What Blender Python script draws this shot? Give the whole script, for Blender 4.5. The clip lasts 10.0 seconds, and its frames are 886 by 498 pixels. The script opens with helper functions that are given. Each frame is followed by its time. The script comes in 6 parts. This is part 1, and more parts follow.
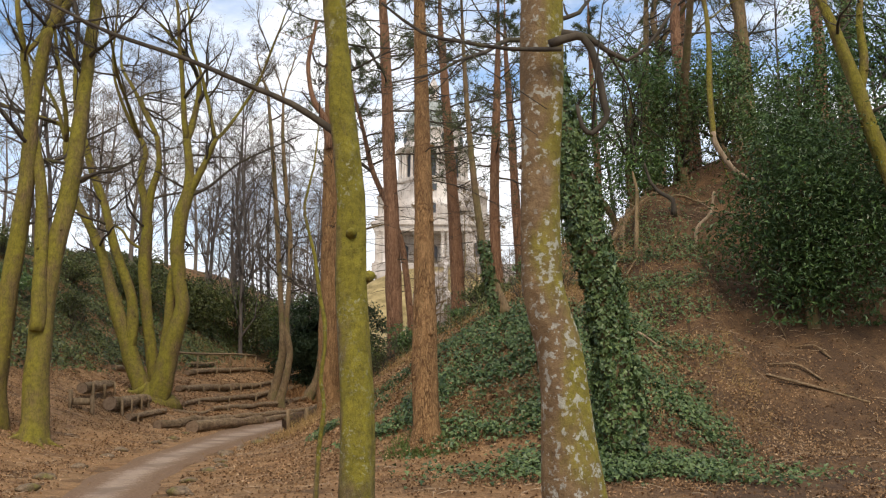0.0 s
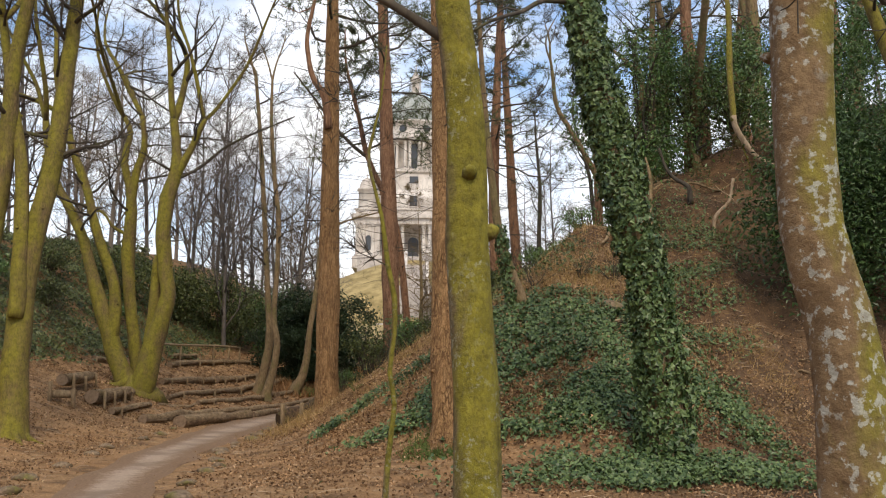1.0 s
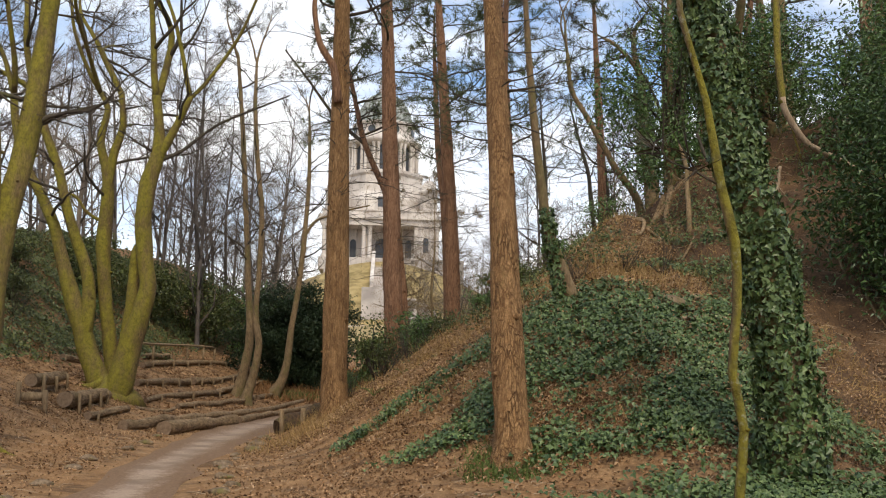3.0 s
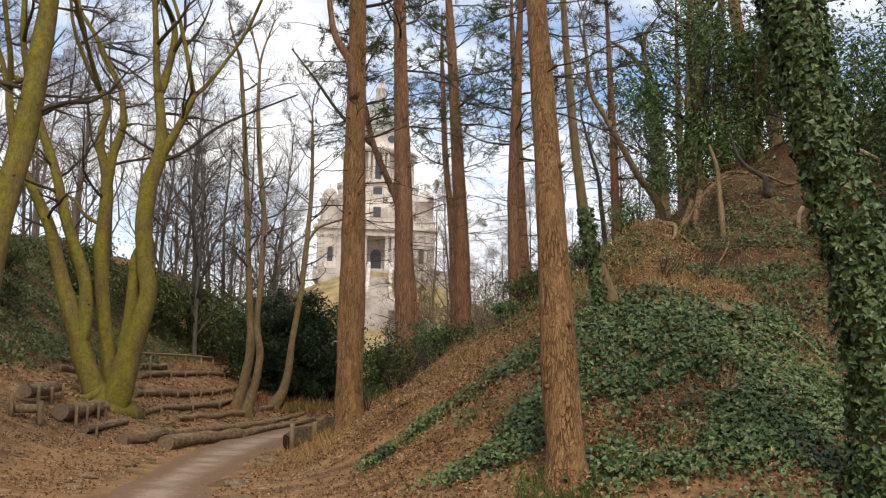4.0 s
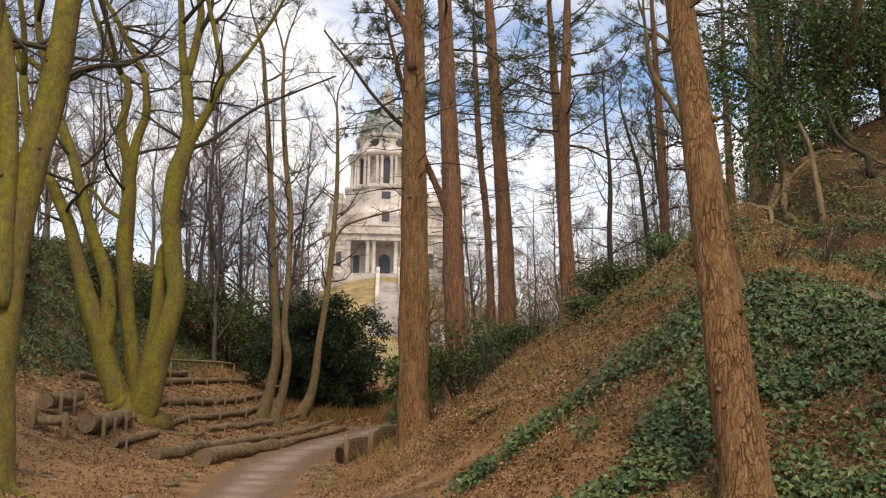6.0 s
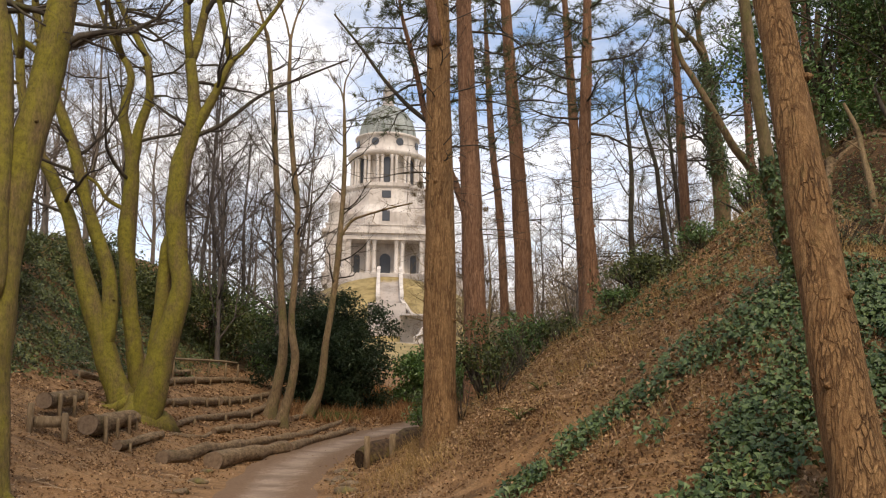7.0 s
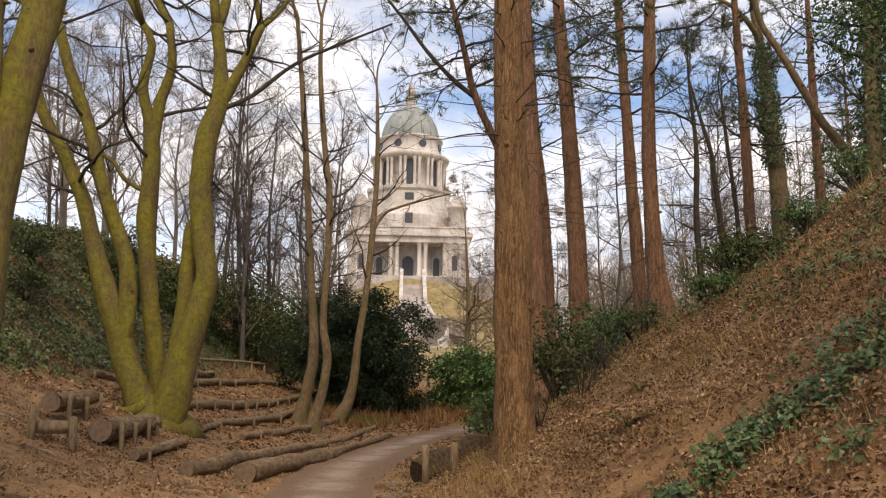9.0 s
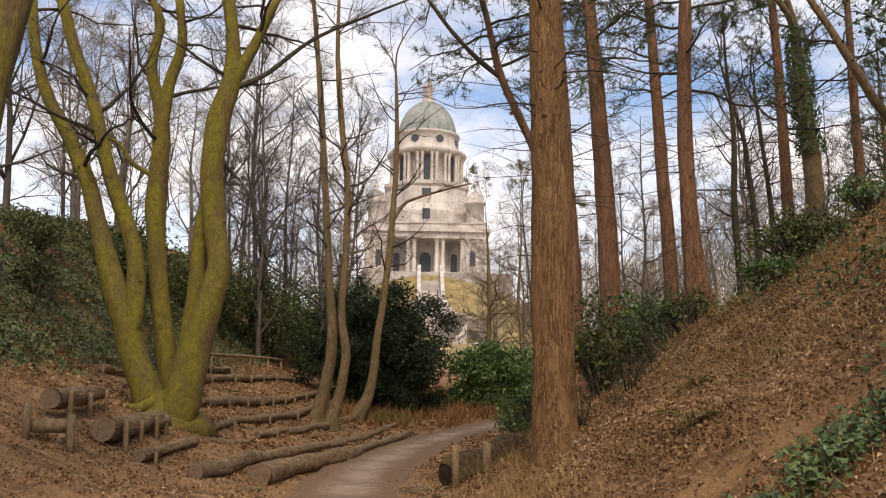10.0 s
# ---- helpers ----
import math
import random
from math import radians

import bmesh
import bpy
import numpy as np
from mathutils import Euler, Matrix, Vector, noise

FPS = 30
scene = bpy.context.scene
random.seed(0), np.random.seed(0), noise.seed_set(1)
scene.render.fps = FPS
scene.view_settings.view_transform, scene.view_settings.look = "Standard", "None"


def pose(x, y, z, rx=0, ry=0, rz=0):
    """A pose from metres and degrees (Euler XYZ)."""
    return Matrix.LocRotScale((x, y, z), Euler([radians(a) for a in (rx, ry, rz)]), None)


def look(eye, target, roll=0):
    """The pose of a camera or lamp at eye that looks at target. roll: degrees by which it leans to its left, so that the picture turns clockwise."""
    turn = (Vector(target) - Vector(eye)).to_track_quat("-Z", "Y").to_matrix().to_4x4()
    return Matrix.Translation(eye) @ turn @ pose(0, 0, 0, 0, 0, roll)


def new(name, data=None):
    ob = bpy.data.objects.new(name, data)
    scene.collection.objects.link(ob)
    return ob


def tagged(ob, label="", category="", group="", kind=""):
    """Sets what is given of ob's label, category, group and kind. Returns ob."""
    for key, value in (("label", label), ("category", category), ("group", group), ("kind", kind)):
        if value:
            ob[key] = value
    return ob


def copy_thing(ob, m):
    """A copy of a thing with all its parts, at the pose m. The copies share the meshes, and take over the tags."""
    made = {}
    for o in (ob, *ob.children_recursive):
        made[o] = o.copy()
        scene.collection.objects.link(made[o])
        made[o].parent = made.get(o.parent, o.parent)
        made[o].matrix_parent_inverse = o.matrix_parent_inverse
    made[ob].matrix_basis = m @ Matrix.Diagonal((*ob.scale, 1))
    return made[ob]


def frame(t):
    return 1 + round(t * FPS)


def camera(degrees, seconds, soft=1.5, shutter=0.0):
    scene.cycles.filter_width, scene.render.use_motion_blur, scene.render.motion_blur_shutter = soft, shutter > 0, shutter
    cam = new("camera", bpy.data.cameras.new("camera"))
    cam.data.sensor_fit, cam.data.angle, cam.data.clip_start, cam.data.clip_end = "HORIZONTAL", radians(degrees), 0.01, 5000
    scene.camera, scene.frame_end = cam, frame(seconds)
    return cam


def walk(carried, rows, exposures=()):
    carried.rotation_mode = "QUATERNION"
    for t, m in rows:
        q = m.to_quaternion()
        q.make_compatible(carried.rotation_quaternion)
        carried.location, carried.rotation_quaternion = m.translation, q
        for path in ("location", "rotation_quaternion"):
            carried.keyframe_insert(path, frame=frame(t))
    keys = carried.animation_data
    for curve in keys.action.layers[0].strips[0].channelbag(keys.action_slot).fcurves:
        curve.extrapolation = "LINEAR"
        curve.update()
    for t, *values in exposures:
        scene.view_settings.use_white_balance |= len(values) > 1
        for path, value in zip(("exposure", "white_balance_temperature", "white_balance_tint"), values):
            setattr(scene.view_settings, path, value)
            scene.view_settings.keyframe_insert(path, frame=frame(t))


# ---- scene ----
cam = camera(50.2, 10.0, soft=1.15)
PATH = [
    (0, (0.025, -0.017, 1.412), (0.012, 1.962, 1.7), 0.2),
    (0.5, (-0.338, 0.739, 1.411), (-0.318, 2.718, 1.699), 0.4),
    (1, (-0.656, 1.304, 1.404), (-0.622, 3.285, 1.681), 0.6),
    (1.5, (-0.994, 1.894, 1.411), (-0.935, 3.874, 1.688), 0.6),
    (2, (-1.313, 2.525, 1.4), (-1.228, 4.502, 1.685), 0.8),
    (2.5, (-1.627, 3.071, 1.396), (-1.526, 5.048, 1.679), 0.9),
    (4, (-2.425, 4.858, 1.404), (-2.296, 6.829, 1.714), 1.3),
    (4.5, (-2.721, 5.41, 1.426), (-2.598, 7.378, 1.759), 1.1),
    (5, (-2.991, 5.977, 1.428), (-2.865, 7.943, 1.773), 1.0),
    (5.5, (-3.281, 6.525, 1.43), (-3.155, 8.491, 1.775), 1.0),
    (6, (-3.518, 7.078, 1.395), (-3.397, 9.048, 1.717), 0.8),
    (7.5, (-4.102, 8.921, 1.372), (-3.977, 10.891, 1.695), 0.7),
    (8, (-4.247, 9.514, 1.356), (-4.124, 11.484, 1.68), 0.9),
    (8.5, (-4.422, 10.134, 1.343), (-4.328, 12.105, 1.669), 0.9),
    (9, (-4.528, 10.774, 1.351), (-4.446, 12.744, 1.682), 0.9),
    (9.5, (-4.614, 11.409, 1.366), (-4.544, 13.379, 1.704), 0.9),
    (10, (-4.668, 12.008, 1.349), (-4.621, 13.981, 1.673), 0.9),
]
walk(cam, [(t, look(eye, target, roll)) for t, eye, target, roll in PATH], exposures=[(0.0, 0.17, 6800, 9), (2.5, 0.17, 6750, 8), (4.5, 0.09, 7050, 10), (7.5, 0.07, 7250, 13), (10.0, 0.04, 7300, 15)])

# ---- light ----
world = bpy.data.worlds.new("sky")
scene.world = world
world.use_nodes = True
wn, wl = world.node_tree.nodes, world.node_tree.links
wn.clear()
w_out, w_bg = wn.new("ShaderNodeOutputWorld"), wn.new("ShaderNodeBackground")
w_sky = wn.new("ShaderNodeTexSky")
w_sky.sky_type, w_sky.sun_disc = "NISHITA", False
SUN_HEIGHT, SUN_TURN = 48.0, 172.0
w_sky.sun_elevation, w_sky.sun_rotation = radians(SUN_HEIGHT), radians(SUN_TURN)
w_sky.ozone_density, w_sky.dust_density = 3.0, 0.4
w_dim = wn.new("ShaderNodeVectorMath")
w_dim.operation, w_dim.inputs["Scale"].default_value = "SCALE", 0.19
w_co, w_map = wn.new("ShaderNodeTexCoord"), wn.new("ShaderNodeMapping")
w_map.inputs["Scale"].default_value = (1.0, 1.0, 2.4)
w_noise = wn.new("ShaderNodeTexNoise")
w_noise.inputs["Scale"].default_value, w_noise.inputs["Detail"].default_value, w_noise.inputs["Roughness"].default_value = 3.4, 7.0, 0.6
w_ramp = wn.new("ShaderNodeMapRange")
w_ramp.inputs["From Min"].default_value, w_ramp.inputs["From Max"].default_value = 0.40, 0.65
w_mix = wn.new("ShaderNodeMix")
w_mix.data_type = "RGBA"
w_thick, w_cloud = wn.new("ShaderNodeTexNoise"), wn.new("ShaderNodeMix")
w_thick.inputs["Scale"].default_value, w_thick.inputs["Detail"].default_value = 7.0, 6.0
w_cloud.data_type = "RGBA"
w_cloud.inputs["A"].default_value, w_cloud.inputs["B"].default_value = (0.92, 0.97, 1.09, 1), (1.20, 1.22, 1.28, 1)
w_soft = wn.new("ShaderNodeMapRange")
w_soft.inputs["From Min"].default_value, w_soft.inputs["From Max"].default_value = 0.36, 0.60
wl.new(w_map.outputs["Vector"], w_thick.inputs["Vector"])
wl.new(w_thick.outputs["Fac"], w_soft.inputs["Value"])
wl.new(w_soft.outputs["Result"], w_cloud.inputs["Factor"])
wl.new(w_cloud.outputs["Result"], w_mix.inputs["B"])
wl.new(w_co.outputs["Generated"], w_map.inputs["Vector"])
wl.new(w_map.outputs["Vector"], w_noise.inputs["Vector"])
wl.new(w_noise.outputs["Fac"], w_ramp.inputs["Value"])
wl.new(w_sky.outputs["Color"], w_dim.inputs[0])
wl.new(w_dim.outputs["Vector"], w_mix.inputs["A"])
w_up, w_low, w_sum = wn.new("ShaderNodeSeparateXYZ"), wn.new("ShaderNodeMapRange"), wn.new("ShaderNodeMath")
w_low.inputs["From Min"].default_value, w_low.inputs["From Max"].default_value = 0.05, 0.30
w_low.inputs["To Min"].default_value, w_low.inputs["To Max"].default_value = 0.85, 0.0
w_sum.operation, w_sum.use_clamp = "ADD", True
wl.new(w_co.outputs["Generated"], w_up.inputs["Vector"])
wl.new(w_up.outputs["Z"], w_low.inputs["Value"])
wl.new(w_ramp.outputs["Result"], w_sum.inputs[0])
wl.new(w_low.outputs["Result"], w_sum.inputs[1])
wl.new(w_sum.outputs["Value"], w_mix.inputs["Factor"])
wl.new(w_mix.outputs["Result"], w_bg.inputs["Color"])
w_bg.inputs["Strength"].default_value = 1.0
wl.new(w_bg.outputs["Background"], w_out.inputs["Surface"])

sun = new("sun", bpy.data.lights.new("sun", "SUN"))
sun.data.energy, sun.data.angle, sun.data.color = 2.5, radians(24), (1.0, 0.88, 0.71)
a, e = radians(SUN_TURN), radians(SUN_HEIGHT)
sun.matrix_world = look((0, 0, 60), Vector((0, 0, 60)) - Vector((math.sin(a) * math.cos(e), math.cos(a) * math.cos(e), math.sin(e))))

# ---- materials ----
def material(name, rough=0.9):
    m = bpy.data.materials.new(name)
    m.use_nodes = True
    b = m.node_tree.nodes["Principled BSDF"]
    b.inputs["Roughness"].default_value = rough
    b.inputs["Specular IOR Level"].default_value = 0.25
    return m, m.node_tree.nodes, m.node_tree.links, b


def coords(n, l, scale=(1, 1, 1), kind="Object"):
    c, mp = n.new("ShaderNodeTexCoord"), n.new("ShaderNodeMapping")
    mp.inputs["Scale"].default_value = scale
    l.new(c.outputs[kind], mp.inputs["Vector"])
    return mp.outputs["Vector"]


def noise_of(n, l, vec, scale, detail=4.0, rough=0.6, warp=0.0):
    t = n.new("ShaderNodeTexNoise")
    t.inputs["Scale"].default_value, t.inputs["Detail"].default_value = scale, detail
    t.inputs["Roughness"].default_value, t.inputs["Distortion"].default_value = rough, warp
    l.new(vec, t.inputs["Vector"])
    return t.outputs["Fac"]


def ranged(n, l, value, a, b, lo=0.0, hi=1.0):
    r = n.new("ShaderNodeMapRange")
    for key, v in zip(("From Min", "From Max", "To Min", "To Max"), (a, b, lo, hi)):
        r.inputs[key].default_value = v
    l.new(value, r.inputs["Value"])
    return r.outputs["Result"]


def mixed(n, l, fac, a, b):
    m = n.new("ShaderNodeMix")
    m.data_type = "RGBA"
    for key, v in (("Factor", fac), ("A", a), ("B", b)):
        if isinstance(v, tuple):
            m.inputs[key].default_value = (*v, 1)
        elif isinstance(v, float):
            m.inputs[key].default_value = v
        else:
            l.new(v, m.inputs[key])
    return m.outputs["Result"]


def bumped(n, l, b, height, strength=0.5, distance=0.02):
    u = n.new("ShaderNodeBump")
    u.inputs["Strength"].default_value, u.inputs["Distance"].default_value = strength, distance
    l.new(height, u.inputs["Height"])
    l.new(u.outputs["Normal"], b.inputs["Normal"])


def bark(name, dark, light, moss=None, moss_from=0.5, moss_to=0.62, lichen=None, stretch=0.35, grain=14.0, crack=0.0, relief=0.6, side=None, patch=26.0, along=1.0, cover=0.40):
    """Bark: grain stretched along the stem, blotches, and moss or lichen in patches of their own shape."""
    m, n, l, b = material(name)
    v = coords(n, l, (1, along, stretch))
    v1 = coords(n, l)
    fine = noise_of(n, l, v, grain, 6, 0.7)
    blot = noise_of(n, l, v1, 2.2, 4, 0.6)
    col = mixed(n, l, ranged(n, l, fine, 0.35, 0.68), dark, light)
    col = mixed(n, l, ranged(n, l, blot, 0.35, 0.75, 0.0, 0.5), col, tuple(0.6 * c for c in dark))
    height = fine
    if crack:
        # long plates that interlock, dark furrows between them
        wob = n.new("ShaderNodeTexNoise")
        wob.inputs["Scale"].default_value, wob.inputs["Detail"].default_value = 9.0, 4.0
        l.new(coords(n, l, (1, 1, 0.4)), wob.inputs["Vector"])
        sway, cell, tint = n.new("ShaderNodeVectorMath"), n.new("ShaderNodeTexVoronoi"), n.new("ShaderNodeTexVoronoi")
        sway.operation = "MULTIPLY_ADD"
        l.new(wob.outputs["Color"], sway.inputs[0])
        sway.inputs[1].default_value = (0.10, 0.10, 0.02)
        l.new(coords(n, l, (1, 1, 0.075)), sway.inputs[2])
        cell.feature = "DISTANCE_TO_EDGE"
        for t in (cell, tint):
            t.inputs["Scale"].default_value = crack
            l.new(sway.outputs[0], t.inputs["Vector"])
        worn = noise_of(n, l, coords(n, l, (1, 1, 0.3)), 6.0, 4, 0.6)
        top = n.new("ShaderNodeMath")
        top.operation = "MAXIMUM"
        l.new(ranged(n, l, cell.outputs["Distance"], 0.0, 0.13), top.inputs[0])
        l.new(ranged(n, l, worn, 0.38, 0.66, 0.05, 0.85), top.inputs[1])
        plate = top.outputs[0]
        pick = n.new("ShaderNodeSeparateColor")
        l.new(tint.outputs["Color"], pick.inputs["Color"])
        col = mixed(n, l, ranged(n, l, pick.outputs["Red"], 0.0, 1.0, 0.0, 0.3), col, (light[0] * 1.05, light[1] * 1.1, light[2] * 1.15))
        scale = noise_of(n, l, coords(n, l, (1, 1, 0.5)), 55, 5, 0.75)
        col = mixed(n, l, ranged(n, l, scale, 0.35, 0.6, 0.6, 0.0), col, tuple(0.8 * c for c in dark))
        col = mixed(n, l, plate, tuple(0.62 * c for c in dark), col)
        add = n.new("ShaderNodeMath")
        add.operation = "MULTIPLY_ADD"
        l.new(plate, add.inputs[0])
        add.inputs[1].default_value = 1.3
        l.new(scale, add.inputs[2])
        height = add.outputs[0]
    if moss:
        mm = noise_of(n, l, coords(n, l, (1, 1, 0.5)), 3.0, 6, 0.65)
        if side:
            # moss leans to the given side, on most stems the one facing the camera
            g, dot, lean = n.new("ShaderNodeNewGeometry"), n.new("ShaderNodeVectorMath"), n.new("ShaderNodeMath")
            dot.operation, lean.operation = "DOT_PRODUCT", "MULTIPLY_ADD"
            l.new(g.outputs["Normal"], dot.inputs[0])
            dot.inputs[1].default_value = side
            l.new(dot.outputs["Value"], lean.inputs[0])
            lean.inputs[1].default_value = 0.14
            l.new(mm, lean.inputs[2])
            mm = lean.outputs[0]
        shade = mixed(n, l, ranged(n, l, noise_of(n, l, v1, 11, 7, 0.75), 0.32, 0.68), tuple(0.36 * c for c in moss), moss)
        col = mixed(n, l, ranged(n, l, mm, moss_from, moss_to, 0.0, 0.88), col, shade)
    if lichen:
        li = noise_of(n, l, v1, patch, 4, 0.65)
        where = noise_of(n, l, v1, 3.0, 3)
        mul = n.new("ShaderNodeMath")
        mul.operation = "MULTIPLY"
        l.new(ranged(n, l, li, 0.55, 0.595, 0.0, 0.72), mul.inputs[0])
        l.new(ranged(n, l, where, cover, cover + 0.14), mul.inputs[1])
        col = mixed(n, l, mul.outputs[0], col, lichen)
    # Fine dark flecks stand for shade in crevices; colour only, no relief.
    pit_shade = noise_of(n, l, coords(n, l, (1, along, max(stretch, 0.3))), grain * 2.2, 5, 0.7)
    col = mixed(n, l, ranged(n, l, pit_shade, 0.30, 0.50, 0.55, 0.0), col, tuple(0.55 * c for c in dark))
    l.new(col, b.inputs["Base Color"])
    bumped(n, l, b, height, relief, 0.03)
    return m


def leafy(name, a, c, rough=0.55, gloss=0.25, through_light=0.0):
    m, n, l, b = material(name, rough)
    b.inputs["Specular IOR Level"].default_value = gloss
    g = n.new("ShaderNodeNewGeometry")
    big = noise_of(n, l, coords(n, l), 0.9, 3)
    col = mixed(n, l, g.outputs["Random Per Island"], a, c)
    col = mixed(n, l, ranged(n, l, big, 0.35, 0.7, 0.0, 0.45), col, tuple(0.6 * v for v in a))
    l.new(col, b.inputs["Base Color"])
    return m


PINE_BARK = bark("pine_bark", (0.22, 0.112, 0.046), (0.56, 0.33, 0.145), moss=(0.20, 0.17, 0.06), moss_from=0.62, moss_to=0.8, stretch=0.25, grain=30, crack=30.0, relief=1.0)
FAR_PINE_BARK = bark("upper_pine_bark", (0.19, 0.095, 0.052), (0.44, 0.245, 0.14), stretch=0.3, grain=18, crack=20.0, relief=0.8)
MOSSY_BARK = bark("mossy_bark", (0.075, 0.053, 0.026), (0.27, 0.18, 0.085), moss=(0.285, 0.25, 0.03), moss_from=0.36, moss_to=0.66, stretch=0.3, grain=30, relief=1.0, side=(-0.35, -0.75, 0.4))
GREEN_BARK = bark("green_mossy_bark", (0.10, 0.075, 0.036), (0.27, 0.20, 0.105), moss=(0.30, 0.265, 0.03), moss_from=0.44, moss_to=0.58, side=(0.3, -0.6, 0.3), lichen=(0.36, 0.37, 0.28), patch=48.0, stretch=0.7, grain=24, relief=0.8, cover=0.50)
LICHEN_BARK = bark("lichened_bark", (0.15, 0.094, 0.048), (0.27, 0.18, 0.095), moss=(0.26, 0.23, 0.03), moss_from=0.50, moss_to=0.64, side=(1.0, -0.1, -0.15), lichen=(0.42, 0.43, 0.38), patch=30.0, stretch=0.9, grain=16, relief=0.7, cover=0.36)
SLIM_BARK = bark("grey_brown_bark", (0.12, 0.08, 0.043), (0.31, 0.215, 0.115), moss=(0.17, 0.16, 0.05), moss_from=0.48, moss_to=0.7, stretch=0.3, grain=18, relief=0.4)
TWIG_BARK = bark("twig_bark", (0.04, 0.033, 0.026), (0.11, 0.088, 0.062), moss=(0.12, 0.115, 0.03), moss_from=0.55, moss_to=0.7, grain=10, relief=0.2)
FAR_BARK = bark("far_bark", (0.13, 0.105, 0.082), (0.28, 0.225, 0.175), grain=5, relief=0.2)
DARK_FAR_BARK = bark("dark_far_bark", (0.075, 0.063, 0.055), (0.17, 0.14, 0.118), grain=5, relief=0.2)
DEAD_WOOD = bark("bare_dead_wood", (0.24, 0.165, 0.10), (0.52, 0.39, 0.26), stretch=0.25, grain=14, relief=0.5)
LOG_BARK = bark("log_bark", (0.10, 0.064, 0.034), (0.43, 0.30, 0.17), moss=(0.16, 0.14, 0.045), moss_from=0.58, moss_to=0.78, stretch=1.0, grain=20, relief=0.8, along=0.22)
IVY_LEAF = leafy("ivy_leaf", (0.027, 0.058, 0.017), (0.145, 0.20, 0.066), 0.42, 0.34)
BANK_LEAF = leafy("bank_ivy_leaf", (0.026, 0.043, 0.013), (0.14, 0.155, 0.043), 0.5, 0.35)
HOLLY_LEAF = leafy("holly_leaf", (0.034, 0.078, 0.02), (0.145, 0.23, 0.06), 0.38, 0.45)
# Darker copy of the holly leaf: shade on the bank evergreens put into colour.
SHADE_HOLLY_LEAF = leafy("shaded_holly_leaf", (0.024, 0.052, 0.016), (0.09, 0.15, 0.043), 0.42, 0.35)
YEW_LEAF = leafy("yew_leaf", (0.016, 0.03, 0.014), (0.05, 0.078, 0.034), 0.5, 0.3)
LAUREL_LEAF = leafy("laurel_leaf", (0.055, 0.115, 0.028), (0.18, 0.29, 0.075), 0.4, 0.45)
NEEDLES = leafy("pine_needles", (0.04, 0.055, 0.024), (0.125, 0.145, 0.052), 0.6, 0.2)
GOLD_LEAF = leafy("golden_shrub_leaf", (0.16, 0.13, 0.03), (0.36, 0.28, 0.08), 0.6, 0.2)
DRY_LEAF = leafy("dead_leaf", (0.085, 0.042, 0.019), (0.52, 0.33, 0.18), 0.75, 0.15)
PALE_LEAF = leafy("pale_dead_leaf", (0.30, 0.18, 0.09), (0.62, 0.44, 0.27), 0.75, 0.15)
DRY_GRASS = leafy("dry_grass", (0.19, 0.112, 0.042), (0.56, 0.38, 0.165), 0.8, 0.1)
BRACKEN = leafy("dead_bracken", (0.16, 0.08, 0.035), (0.36, 0.20, 0.09), 0.8, 0.1)
PALE_BRUSH = leafy("pale_brush", (0.17, 0.13, 0.08), (0.36, 0.275, 0.17), 0.9, 0.1)
GRASS = leafy("green_grass", (0.06, 0.09, 0.02), (0.15, 0.19, 0.06), 0.7, 0.15)


# ---- lie of the land ----
def sstep(a, b, v):
    u = min(1.0, max(0.0, (v - a) / (b - a)))
    return u * u * (3 - 2 * u)


def bend(v, knots):
    """Smooth line through a few (v, value) knots."""
    if v <= knots[0][0]:
        return knots[0][1]
    for (a, p), (b, q) in zip(knots, knots[1:]):
        if v <= b:
            return p + (q - p) * (v - a) / (b - a)
    return knots[-1][1]


def softmin(a, b, k=0.5):
    u = max(k - abs(a - b), 0.0) / k
    return min(a, b) - u * u * k * 0.25


def softplus(v, k=0.5):
    return v if v > 12 * k else k * math.log1p(math.exp(v / k))


TOE_LEFT = [(0, 6.0), (9, 3.0), (13.2, 0.4), (15, -0.8), (18, -2.6), (21, -3.5), (25, -4.15), (28, -3.7), (30, -3.1), (36, -1.6), (44, 1.2), (60, 5.2), (90, 9.5)]
TOE_FRONT = [(-3, 15.5), (0, 14.6), (2, 13.6), (3.6, 14.2), (5.2, 16.2), (6.5, 17.6), (9, 17.6), (14, 16.0), (24, 10.0)]
PATH_MID = [(-40, 4.0), (-10, -0.5), (4, -3.0), (12.5, -4.5), (15, -5.0), (19, -5.45), (24, -5.65), (30, -5.6), (37, -4.8), (42, -3.8), (46, -2.4), (52, 2.0), (62, 12.0)]


def right_hill(x, y):
    s = x - bend(y, TOE_LEFT)
    flank = 0.60 * s + 0.23 * softplus(s - 5.6, 0.5) * (1 - sstep(27, 31, y))
    nose = (y - bend(x, TOE_FRONT)) * bend(x, [(0, 0.54), (2.5, 0.46), (4.5, 0.43), (6.0, 0.72), (12, 0.85)])
    h = softplus(softmin(flank, nose, 1.0), 0.22)
    top = 9.0 + 0.04 * max(0.0, x)
    return top - softplus(top - h, 0.8)


def left_hill(x, y):
    toe = bend(y, [(0, -9.0), (14, -8.2), (22, -7.4), (30, -7.2), (40, -7.0), (50, -6.6), (70, -6.0)])
    s = toe - x
    low = 0.33 * softplus(s, 0.6)
    bank = 0.62 * softplus(s - bend(y, [(0, 5.0), (30, 6.2), (50, 5.2), (70, 4.0)]), 0.7)
    h = low + bank
    top = 7.5
    return top - softplus(top - h, 0.8)


